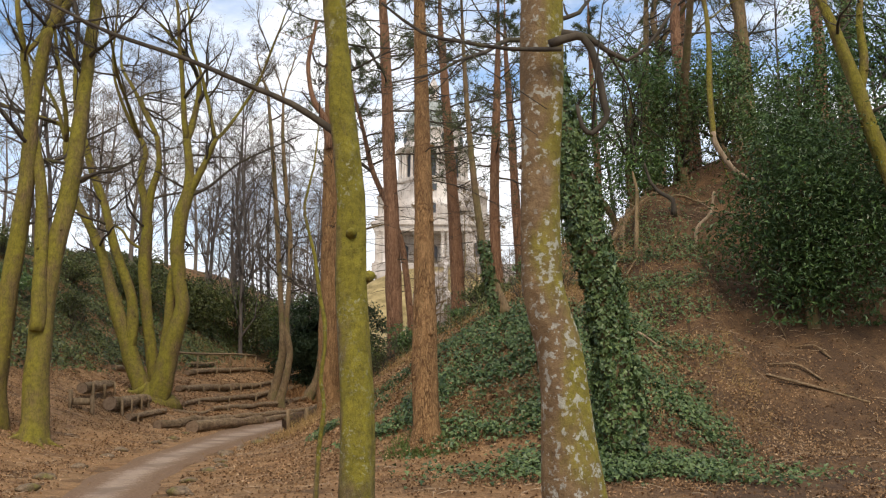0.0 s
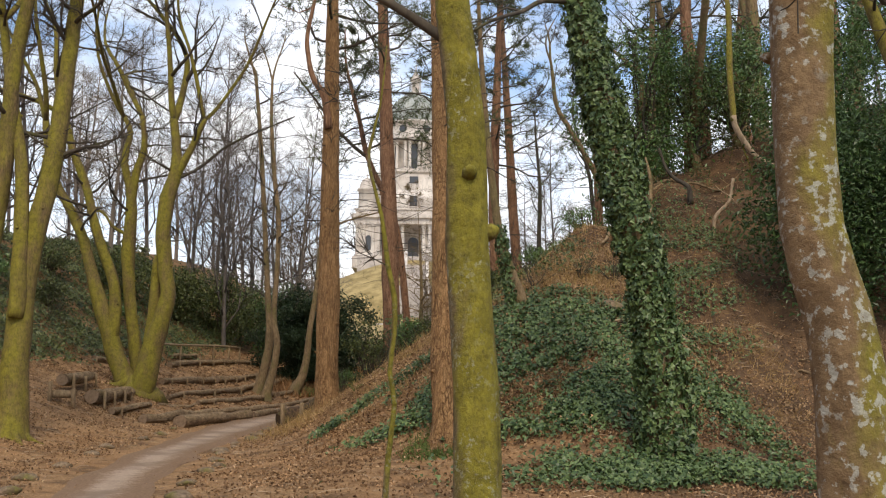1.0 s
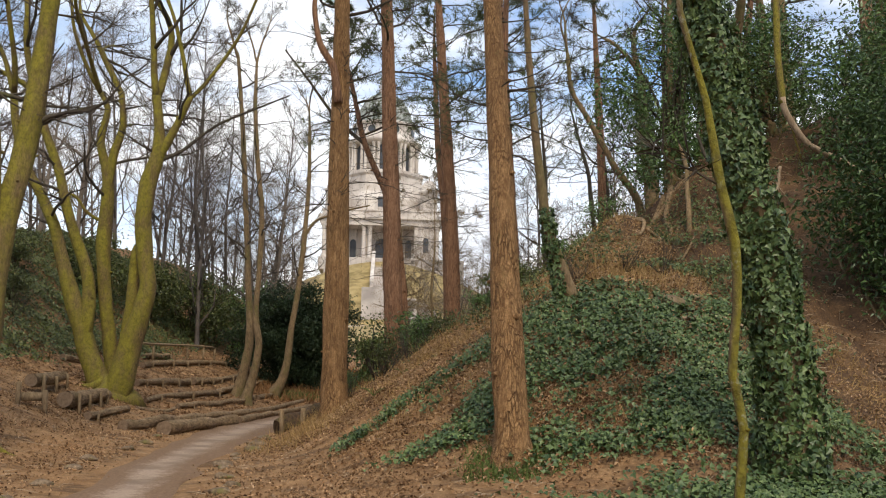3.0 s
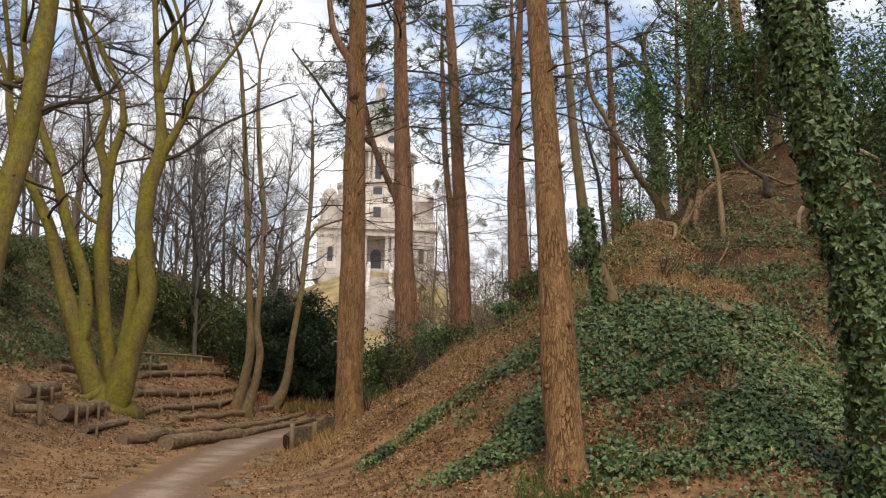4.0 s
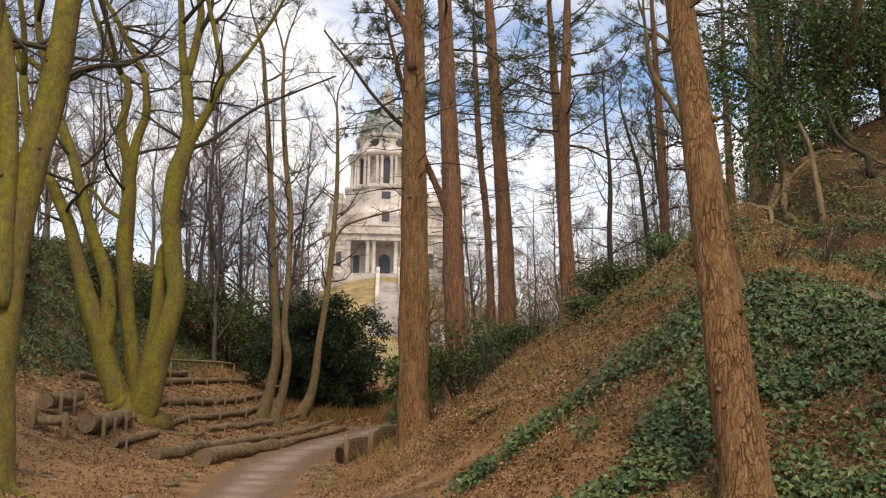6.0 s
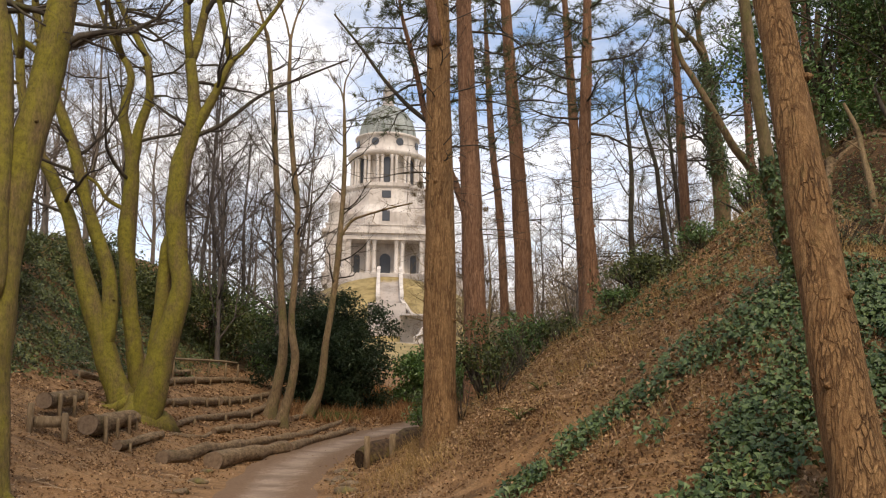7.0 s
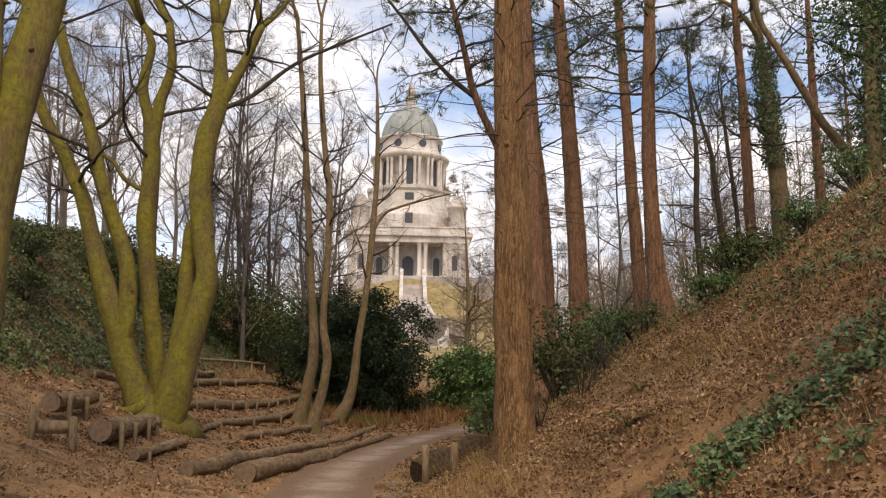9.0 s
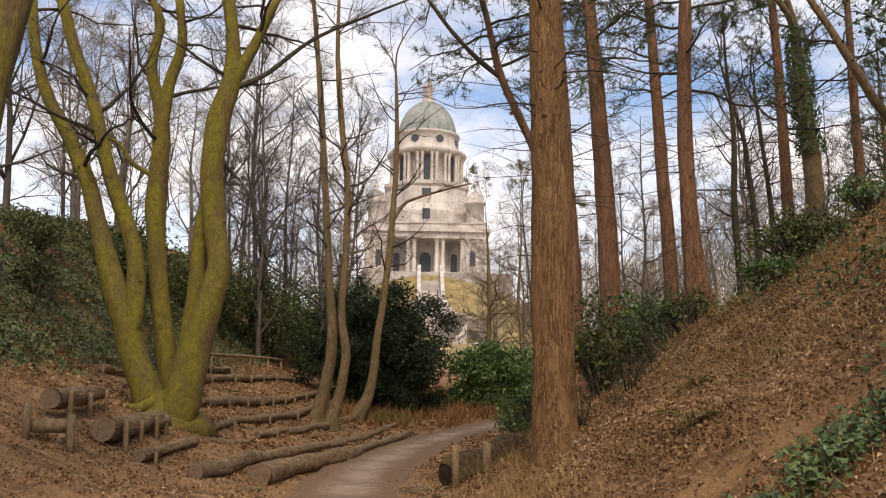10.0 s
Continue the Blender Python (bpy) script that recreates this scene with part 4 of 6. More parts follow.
# ---- bare woodland behind ----
def template(seed, height, spread, mat, low=0.2, climb=0.7, droop=0.03, limbs=14):
    """One bare far tree: low is where its limbs begin, climb how steeply they leave the stem."""
    rng = np.random.default_rng(seed)
    tree = thing("bare_tree", (0, 0, 0), "bare winter tree with a crown of fine grey-brown twigs", "tree", "bare woodland round the hollow")
    b, tw = Buf(), Buf()
    lean = rng.normal(0, 0.04, 2)
    rows = [(0, 0, -0.3, 0.16), (0, 0, 0.2, 0.125), (lean[0] * 3, lean[1] * 3, height * 0.25, 0.095), (lean[0] * 8 + 0.2, lean[1] * 8, height * 0.5, 0.065), (lean[0] * 12, lean[1] * 12, height * 0.75, 0.04), (lean[0] * 14, lean[1] * 14, height, 0.015)]
    c = curve_through(rows, 0.5)
    tube(b, c[:, :3], c[:, 3], 9, 0.15, seed)
    part("trunk", b, mat, tree)
    tips = []
    for i in range(limbs):
        j = min(int(len(c) * (low + (0.98 - low) * (i + rng.uniform(0, 1)) / limbs)), len(c) - 1)
        a = i * 2.4
        grow(tw, c[j, :3], (math.cos(a), math.sin(a), climb * rng.uniform(0.5, 1.5)), spread * rng.uniform(0.7, 1.2) * (1.15 - 0.75 * j / len(c)), 0.015 + 0.42 * c[j, 3], 0, rng, (5, 6, 2), wander=0.15, rise=droop, sides=(4, 3, 2, 2), open_angle=0.7, tips=tips, coarse=2.6)
    blades(tw, np.array([t[0] for t in tips]), np.array([t[1] for t in tips]), 0.4, 0.010, rng, 0.4)
    part("crown", tw, mat, tree, "haze of bare twigs")
    return tree


WOODS = [template(101, 12.0, 4.2, FAR_BARK), template(102, 14.0, 5.2, DARK_FAR_BARK, 0.12, 1.6, 0.07, 16), template(103, 10.5, 3.8, FAR_BARK), template(104, 13.0, 4.6, DARK_FAR_BARK, 0.15, 0.9, -0.035, 15)]


def in_open_view(x, y):
    """The gap through which the memorial is seen stays free of trees."""
    return y > 55 and abs(x + 4.2) < 1.0 + 0.045 * (y - 12)


spots, rng = [], np.random.default_rng(7)
for n, (xa, xb), (ya, yb) in [(5, (-34, -15), (40, 62)), (11, (-30, -7), (60, 95)), (8, (-30, -8), (95, 150)), (10, (2, 24), (66, 110)), (4, (16, 34), (40, 60)), (2, (7, 16), (54, 64)), (2, (-26, -18), (20, 34)), (5, (3, 22), (110, 150))]:
    tries = 0
    while n and tries < 400:
        tries += 1
        x, y = rng.uniform(xa, xb), rng.uniform(ya, yb)
        if in_open_view(x, y) or any((x - a) ** 2 + (y - b) ** 2 < 9 for a, b in spots):
            continue
        spots.append((x, y))
        n -= 1
spots += [(-11.6, 60.5), (-8.4, 55.5), (-14.5, 57), (-17, 50), (-20, 44), (-9.8, 66), (-13, 72), (-21, 56), (16.5, 47), (20, 42), (3.4, 76), (4.6, 86), (6.5, 70), (-10.5, 72), (-9.4, 62), (-12.2, 60), (-14.6, 64), (-10.2, 80), (-17.5, 58), (-8.9, 70)]
first = set()
for i, (x, y) in enumerate(spots):
    t = WOODS[i % 4]
    s = rng.uniform(0.8, 1.15)
    m = pose(x, y, floor_z(x, y) - 0.05, 0, 0, rng.uniform(0, 360))
    if i % 4 not in first:
        first.add(i % 4)
        t.matrix_basis = m
    else:
        c = copy_thing(t, m)
        c.scale = (s, s, s)


for i, x, y, a, k in [(1, -11.3, 51.5, 40, 1.0), (3, -8.9, 54.0, 150, 1.05), (1, -12.4, 56.0, 200, 1.15), (0, -0.7, 68.0, 20, 0.7), (2, 0.3, 73.0, 120, 0.9), (0, 4.2, 62.0, 210, 0.75), (2, 5.8, 67.0, 300, 0.9)]:
    c = copy_thing(WOODS[i], pose(x, y, floor_z(x, y) - 0.05, 0, 0, a))
    c.scale = (k, k, k)


# ---- log seats ----
def end_grain():
    m, n, l, b = material("cut_log_end", 0.9)
    v = coords(n, l)
    w = noise_of(n, l, v, 12, 5, 0.7)
    col = mixed(n, l, ranged(n, l, w, 0.3, 0.7), (0.10, 0.065, 0.04), (0.24, 0.165, 0.105))
    l.new(col, b.inputs["Base Color"])
    bumped(n, l, b, w, 0.4, 0.02)
    return m


CUT_END = end_grain()
STAKE_WOOD = bark("weathered_stake", (0.17, 0.115, 0.062), (0.38, 0.275, 0.165), stretch=0.3, grain=20, relief=0.4)


def stake(parent, x, y, low, high, r, seed):
    b = Buf()
    o = np.array(parent.location)
    rng = np.random.default_rng(seed)
    tip = rng.normal(0, 0.02, 2)
    tube(b, [np.array((x, y, low - 0.15)) - o, np.array((x + tip[0] / 2, y + tip[1] / 2, (low + high) / 2)) - o, np.array((x + tip[0], y + tip[1], high - 0.015)) - o, np.array((x + tip[0], y + tip[1], high)) - o], [r, r * 0.97, r * 0.95, r * 0.7], 9, 0.12, seed)
    return part("stake", b, STAKE_WOOD, parent)


def log(pts, label, seed, lift=0.0, stakes=0, group="log seats in tiers", name="log", side=1, mat=None):
    """A felled log through (x, y, radius) rows, on the ground or raised on stakes."""
    rng = np.random.default_rng(seed)
    rows = [(x, y, floor_z(x, y) + r * 0.78 + lift, r) for x, y, r in pts]
    base = (rows[0][0], rows[0][1], floor_z(rows[0][0], rows[0][1]))
    ob = thing(name, base, label, "log", group)
    c = curve_through(rows, 0.3)
    h = np.array([floor_z(x, y) for x, y in c[:, :2]]) + c[:, 3] * 0.75 + lift
    c[:, 2] = 0.5 * c[:, 2] + 0.5 * h
    p = c[:, :3] - np.array(base)
    c[:, 3] *= 1 + 0.28 * np.array([noise.noise(Vector((0.9 * v[1], seed, 0.5))) for v in p])
    p[:, 0] += 0.09 * np.array([noise.noise(Vector((0.6 * v[1], seed, 4.5))) for v in p])
    b = Buf()
    tube(b, p, c[:, 3], 16, 0.26, seed, False)
    bark_knots(b, p, c[:, 3], rng, 5, 1.0)
    part("bark", b, mat or LOG_BARK, ob)
    for i, j in ((0, 1), (-1, -2)):
        e = Buf()
        d = unit(p[i] - p[j])
        tube(e, [p[i] - d * 0.05, p[i] + d * 0.004], [c[i, 3] * 0.97, c[i, 3] * 0.97], 16, 0.14, seed)
        part("cut_end", e, mat or CUT_END, ob, "weathered sawn log end", False)
    for k in range(stakes):
        j = int(len(c) * (0.12 + 0.8 * k / max(1, stakes - 1)))
        j = min(j, len(c) - 2)
        t = unit(c[j + 1, :3] - c[j, :3])
        x, y = c[j, 0] + side * t[1] * (c[j, 3] + 0.03), c[j, 1] - side * t[0] * (c[j, 3] + 0.03)
        stake(ob, x, y, floor_z(x, y), c[j, 2] + c[j, 3] * rng.uniform(0.3, 0.9), rng.uniform(0.03, 0.045), seed + k)
    return ob


GREY_LOG = "weathered grey-brown log laid as a tier seat"
ROWS_OF_LOGS = [
    ([(-6.96, 26.05, 0.165), (-6.60, 28.7, 0.16), (-6.23, 31.56, 0.14)], 0, "thick old log with broken end beside the path"),
    ([(-6.18, 31.9, 0.12), (-5.6, 37.0, 0.11), (-4.9, 42.4, 0.085)], 0, GREY_LOG),
    ([(-7.74, 25.54, 0.125), (-7.38, 28.87, 0.125), (-6.87, 33.25, 0.115)], 0, GREY_LOG),
    ([(-6.82, 33.6, 0.115), (-6.2, 39.0, 0.1), (-5.43, 46.0, 0.085)], 0, GREY_LOG),
    ([(-8.56, 25.69, 0.09), (-8.37, 28.35, 0.085)], 1, "short thin log lying on dead leaves"),
    ([(-8.48, 29.82, 0.046), (-8.15, 31.43, 0.053), (-8.21, 33.0, 0.048)], 0, "thin crooked pole lying between log tiers"),
    ([(-8.12, 33.1, 0.09), (-7.7, 38.0, 0.10), (-7.23, 43.5, 0.095)], 2, GREY_LOG),
    ([(-7.18, 43.8, 0.095), (-6.66, 48.3, 0.087)], 0, GREY_LOG),
    ([(-8.88, 32.02, 0.061), (-8.8, 34.91, 0.09), (-8.5, 40.0, 0.11), (-8.21, 45.7, 0.12)], 4, GREY_LOG),
    ([(-8.01, 46.9, 0.115), (-7.46, 50.4, 0.104)], 2, GREY_LOG),
    ([(-10.09, 35.78, 0.12), (-9.85, 38.7, 0.13), (-9.57, 41.8, 0.13)], 4, "weathered tier log held by wooden stakes"),
    ([(-9.54, 42.1, 0.13), (-9.1, 45.5, 0.12), (-8.56, 49.0, 0.11)], 5, "weathered tier log held by wooden stakes"),
    ([(-11.39, 41.36, 0.11), (-11.1, 45.0, 0.12), (-10.5, 48.2, 0.11), (-9.6, 51.2, 0.10)], 7, "weathered tier log held by wooden stakes"),
    ([(-12.03, 34.07, 0.085), (-11.78, 35.58, 0.095)], 1, "short weathered log on the upper tier"),
    ([(-11.7, 37.37, 0.10), (-11.61, 38.98, 0.108)], 1, "short weathered log on the upper tier"),
    ([(-11.9, 43.48, 0.106), (-11.53, 46.8, 0.117)], 2, "short weathered log on the upper tier"),
    ([(-12.6, 36.0, 0.09), (-12.4, 39.5, 0.09)], 1, "short weathered log on the upper tier"),
]
for i, (pts, stakes, label) in enumerate(ROWS_OF_LOGS):
    log(pts, label, 200 + 10 * i, 0.03 if stakes else 0.0, stakes)
log([(-9.08, 25.76, 0.175), (-9.12, 27.3, 0.165), (-9.18, 29.0, 0.15)], "raised log seat on short wooden stakes", 501, 0.10, 4, "log benches", "log_bench")
log([(-10.06, 26.3, 0.145), (-10.2, 27.8, 0.14), (-10.39, 29.5, 0.12)], "raised log seat on short wooden stakes", 502, 0.20, 3, "log benches", "log_bench")


def timber(name, x0, y0, x1, y1, z0, z1, half, label, mat, posts, category="bench"):
    """A squared timber between two posts."""
    base = (x0, y0, floor_z(x0, y0))
    ob = thing(name, base, label, category)
    bm = bmesh.new()
    d = Vector((x1 - x0, y1 - y0, 0))
    ln = d.length
    m = Matrix.Translation((d.x / 2, d.y / 2, (z0 + z1) / 2)) @ Matrix.Rotation(math.atan2(d.y, d.x), 4, "Z") @ Matrix.Diagonal((ln, 2 * half, z1 - z0, 1))
    bmesh.ops.create_cube(bm, size=1, matrix=m)
    bmesh.ops.bevel(bm, geom=bm.edges[:], offset=0.015, segments=2, affect="EDGES")
    part("beam", bm, mat, ob)
    for k, (u, high) in enumerate(posts):
        x, y = x0 + d.x * u, y0 + d.y * u
        stake(ob, x + 0.0, y - half - 0.05, floor_z(x, y - half), base[2] + high, 0.055, 77 + k)
    return ob


timber("timber_bench", -9.6, 24.42, -9.1, 24.62, 0.06, 0.24, 0.09, "short squared timber seat end with two posts", STAKE_WOOD, [(0.0, 0.46), (1.0, 0.30)])
ROTTEN = bark("rotten_wood", (0.028, 0.018, 0.011), (0.15, 0.092, 0.05), moss=(0.24, 0.18, 0.045), moss_from=0.58, moss_to=0.70, side=(0, 0, 1.0), stretch=0.7, grain=18, relief=1.0)
rotten = log([(-4.3, 25.12, 0.19), (-4.05, 25.3, 0.22), (-3.75, 25.5, 0.18), (-3.45, 25.7, 0.2), (-3.2, 25.85, 0.10)], "dark rotten mossy log held by two grey posts", 520, 0.02, 0, "", "rotten_log", mat=ROTTEN)
stake(rotten, -4.14, 24.92, floor_z(-4.14, 24.92), 0.81, 0.055, 78)
stake(rotten, -3.72, 25.2, floor_z(-3.72, 25.2), 0.84, 0.06, 79)


def handrail():
    y0, y1 = 43.7, 49.9
    ob = thing("handrail", (-11.54, 43.72, floor_z(-11.54, 43.72)), "low rustic wooden handrail along the upper tier", "railing")
    o = np.array(ob.location)
    xs = [(-11.9, 41.0), (-11.54, 43.72), (-10.96, 47.66), (-10.5, 49.0), (-10.12, 49.86)]
    tops = []
    for k, (x, y) in enumerate(xs):
        z = floor_z(x, y)
        b = Buf()
        tube(b, [np.array((x, y, z - 0.2)) - o, np.array((x + 0.01, y, z + 0.4)) - o, np.array((x, y, z + 0.78)) - o], [0.05, 0.047, 0.045], 9, 0.1, k)
        part("post", b, STAKE_WOOD, ob)
        tops.append((x, y, z + 0.76))
    b = Buf()
    c = curve_through(tops, 0.4)
    tube(b, c - o, np.full(len(c), 0.05), 9, 0.12, 4.0)
    part("rail", b, STAKE_WOOD, ob)


handrail()


def stone(x, y, s, seed, label="half-buried mossy stone at the path edge", flat=0.55):
    rng = np.random.default_rng(seed)
    bm = bmesh.new()
    bmesh.ops.create_icosphere(bm, subdivisions=3, radius=1)
    for v in bm.verts:
        k = 1 + 0.35 * noise.noise(v.co * 1.1 + Vector((seed, 0, 0))) + 0.1 * noise.noise(v.co * 3.5)
        v.co = Vector((v.co.x * s * 1.25 * k, v.co.y * s * k, v.co.z * s * flat * k))
    ob = part("stone", bm, STONE)
    ob.matrix_basis = pose(x, y, floor_z(x, y) + s * flat * 0.25, rng.uniform(-8, 8), rng.uniform(-8, 8), rng.uniform(0, 360))
    return tagged(ob, label, "stone", "stones along the path")


STONE = bark("mossy_stone", (0.11, 0.075, 0.045), (0.29, 0.21, 0.135), moss=(0.17, 0.15, 0.04), moss_from=0.5, moss_to=0.65, stretch=1.0, grain=12, relief=0.6)
rng = np.random.default_rng(31)
for i in range(26):
    y = 12 + i * 0.55 + rng.uniform(-0.3, 0.3)
    side = 1 if i % 3 else -1
    x = bend(y, PATH_MID) + (0.95 + rng.uniform(0, 0.35)) * side
    stone(x, y, rng.uniform(0.05, 0.15), 600 + i)
for i in range(5):
    y = 23.4 + i * 0.35
    stone(bend(y, PATH_MID) + 1.0 + rng.uniform(-0.15, 0.25), y, rng.uniform(0.035, 0.07), 640 + i)
stone(-0.96, 21.6, 0.09, 700, "grey stone half sunk in the leafy slope")
stone(-0.44, 21.8, 0.07, 701, "grey stone half sunk in the leafy slope")
stone(2.9, 19.3, 0.28, 702, "rock showing through ivy on the mound")
stone(3.4, 19.9, 0.22, 703, "rock showing through ivy on the mound")


# ---- the memorial on the far hill ----
def stone_wall(name, a, c, streak=0.35):
    m, n, l, b = material(name, 0.85)
    v = coords(n, l)
    big = noise_of(n, l, v, 0.25, 4)
    run = noise_of(n, l, coords(n, l, (1, 1, 0.12)), 1.6, 4)
    col = mixed(n, l, ranged(n, l, big, 0.38, 0.62), a, c)
    col = mixed(n, l, ranged(n, l, run, 0.5, 0.75, 0.0, streak), col, tuple(0.55 * q for q in a))
    br = n.new("ShaderNodeTexBrick")
    br.inputs["Scale"].default_value, br.inputs["Mortar Size"].default_value = 0.6, 0.012
    l.new(coords(n, l), br.inputs["Vector"])
    l.new(col, b.inputs["Base Color"])
    bumped(n, l, b, br.outputs["Fac"], 0.15, 0.02)
    return m


PORTLAND = stone_wall("pale_limestone", (0.44, 0.385, 0.34), (0.66, 0.60, 0.54), 0.6)
COPPER = stone_wall("green_copper", (0.25, 0.275, 0.25), (0.37, 0.385, 0.355), 0.5)
DARK_GLASS_OR_SHADE = material("dark_window_or_shade", 0.25)
DARK_GLASS_OR_SHADE[3].inputs["Base Color"].default_value = (0.07, 0.075, 0.085, 1)
DARK_GLASS_OR_SHADE = DARK_GLASS_OR_SHADE[0]
STAIR_STONE = stone_wall("stair_stone", (0.32, 0.285, 0.26), (0.52, 0.465, 0.425))

MX, MY, MZ = -3.7, 214.0, 27.2
memorial = thing("domed_memorial", (MX, MY, MZ), "pale stone memorial with columns and a green copper dome", "building")


def block(bm, x0, x1, y0, y1, z0, z1, bevel=0.0):
    m = Matrix.Translation(((x0 + x1) / 2, (y0 + y1) / 2, (z0 + z1) / 2)) @ Matrix.Diagonal((x1 - x0, y1 - y0, z1 - z0, 1))
    bmesh.ops.create_cube(bm, size=1, matrix=m)


def lathe(buf, rows, sides=48, at=(0, 0)):
    v = np.array([(at[0] + r * math.cos(2 * math.pi * k / sides), at[1] + r * math.sin(2 * math.pi * k / sides), z) for r, z in rows for k in range(sides)])
    i = np.arange(len(rows) - 1)[:, None] * sides
    j = np.arange(sides)[None, :]
    buf.add(v, [np.stack([i + j, i + (j + 1) % sides, i + sides + (j + 1) % sides, i + sides + j], -1).reshape(-1, 4)])


def column(parent, x, y, z0, z1, r, name="column"):
    b = Buf()
    h = z1 - z0
    lathe(b, [(0.01, z0), (r * 1.4, z0), (r * 1.4, z0 + 0.05 * h), (r * 1.1, z0 + 0.07 * h), (r, z0 + 0.1 * h), (r * 0.88, z1 - 0.12 * h), (r * 1.15, z1 - 0.07 * h), (r * 1.45, z1 - 0.02 * h), (r * 1.45, z1), (0.01, z1)], 14, (x, y))
    return part(name, b, PORTLAND, parent)


def shell(name, mat, boxes, label=""):
    bm = bmesh.new()
    for q in boxes:
        block(bm, *q)
    return part(name, bm, mat, memorial, label, smooth=False)


def arch(parent, name, x, y, z0, w, h, mat, deep=0.3):
    """An arched window, door leaf or dark niche panel set in the wall face at y."""
    bm = bmesh.new()
    pts = [(-w / 2, 0), (w / 2, 0)] + [(w / 2 * math.cos(k * math.pi / 10), h - w / 2 + w / 2 * math.sin(k * math.pi / 10)) for k in range(11)]
    f = [bm.verts.new((x + a, y, z0 + b)) for a, b in pts]
    face = bm.faces.new(f)
    out = bmesh.ops.extrude_face_region(bm, geom=[face])
    for v in [g for g in out["geom"] if isinstance(g, bmesh.types.BMVert)]:
        v.co.y += deep
    return part(name, bm, mat, parent, smooth=False)


F0 = -11.0
shell("podium", PORTLAND, [(-13.0, 13.0, F0 - 0.8, 11, -2.0, 0.6), (-9, 9, F0 - 2.5, F0 - 0.8, -2.0, 0.2)])
mem_wall = shell("wall", PORTLAND, [
    (-12.4, -7.2, F0, 11, 0.6, 7.7), (7.2, 12.4, F0, 11, 0.6, 7.7),
    (-7.2, 7.2, F0 + 5.2, 11, 0.6, 7.7), (-3.3, -2.6, F0 + 1.6, F0 + 5.2, 0.6, 7.7), (2.6, 3.3, F0 + 1.6, F0 + 5.2, 0.6, 7.7)])
shell("entablature", PORTLAND, [(-12.7, 12.7, F0 - 0.3, 11.2, 7.7, 9.0), (-13.3, 13.3, F0 - 0.9, 11.5, 9.0, 9.6), (-13.0, 13.0, F0 - 0.6, 11.4, 9.6, 9.85)])
shell("parapet", PORTLAND, [(-12.4, 12.4, F0, 11, 9.85, 10.8), (-12.6, 12.6, F0 - 0.2, 11.1, 10.8, 11.05)])
for x in (-7.5, -3.6, -2.3, 2.3, 3.6, 7.5):
    column(memorial, x, F0 + 0.7, 0.6, 7.7, 0.46)
for x in (-12.0, -10.6, -8.6, 8.6, 10.6, 12.0):
    column(mem_wall, x, F0 - 0.05, 0.6, 7.7, 0.40, "engaged_column")
arch(mem_wall, "door", 0, F0 + 5.0, 0.6, 2.3, 5.0, DARK_GLASS_OR_SHADE)
# Niches are dark panels on the wall; their shade is in the colour.
for x in (-6.0, 6.0):
    arch(mem_wall, "niche", x, F0 + 5.0, 0.9, 1.3, 4.4, DARK_GLASS_OR_SHADE)
for x in (-9.6, 9.6):
    arch(mem_wall, "window", x, F0 - 0.06, 2.0, 1.1, 3.2, DARK_GLASS_OR_SHADE)
block2 = Buf()
lathe(block2, [(11.2, 10.5), (11.2, 13.8), (10.6, 14.4), (9.9, 15.6), (9.3, 19.3), (9.8, 19.8), (9.8, 20.5), (0.5, 20.5)], 8)
ob = part("lower_drum", block2, PORTLAND, memorial, smooth=False)
ob.rotation_euler.z = math.pi / 8
for z, w, h in ((11.9, 1.6, 2.2), (17.2, 1.9, 1.5)):
    shell("window", DARK_GLASS_OR_SHADE, [(-w / 2, w / 2, -10.45 if z < 14 else -9.05, -7.6, z, z + h)])
drum = Buf()
lathe(drum, [(6.9, 20.4), (6.9, 26.9), (8.3, 26.9), (8.7, 27.5), (8.7, 27.9), (7.3, 28.1), (7.0, 28.4), (6.8, 31.6), (7.2, 31.8), (7.2, 32.2), (6.4, 32.4)], 48)
drum_ob = part("drum", drum, PORTLAND, memorial)
for k in range(8):
    a = 2 * math.pi * k / 8 - math.pi / 2
    for s in (-0.26, -0.13, 0.13, 0.26):
        column(drum_ob, 7.75 * math.cos(a + math.pi / 8 + s), 7.75 * math.sin(a + math.pi / 8 + s), 20.5, 26.9, 0.36)
    w = arch(drum_ob, "drum_window", 0, -7.05, 21.0, 2.1, 5.6, DARK_GLASS_OR_SHADE)
    w.rotation_euler.z = a + math.pi / 2
    b = Buf()
    tube(b, [(0, -7.05, 30.2), (0, -6.6, 30.2)], [0.85, 0.85], 20)
    o = part("round_window", b, DARK_GLASS_OR_SHADE, drum_ob, smooth=False)
    o.rotation_euler.z = a + math.pi / 2 + math.pi / 8
dome = Buf()
lathe(dome, [(6.5, 32.2)] + [(6.25 * math.cos(u), 32.4 + 7.6 * math.sin(u)) for u in np.linspace(0, 1.36, 16)], 48)
dome_ob = part("dome", dome, COPPER, memorial, "pale green copper dome")
for k in range(16):
    a = 2 * math.pi * k / 16
    b = Buf()
    tube(b, [(6.28 * math.cos(u) * math.cos(a), 6.28 * math.cos(u) * math.sin(a), 32.4 + 7.63 * math.sin(u)) for u in np.linspace(0.02, 1.34, 9)], [0.16] * 9, 6)
    part("dome_rib", b, COPPER, dome_ob)
lantern = Buf()
lathe(lantern, [(1.8, 39.6), (1.8, 40.4), (1.15, 40.5), (1.15, 43.2), (1.6, 43.4), (1.6, 43.8), (1.15, 44.0), (0.95, 44.8), (0.35, 45.6), (0.12, 46.2), (0.1, 47.3), (0.02, 47.5)], 20)
for rows in lantern.v:
    rows[:, :2] *= 0.78
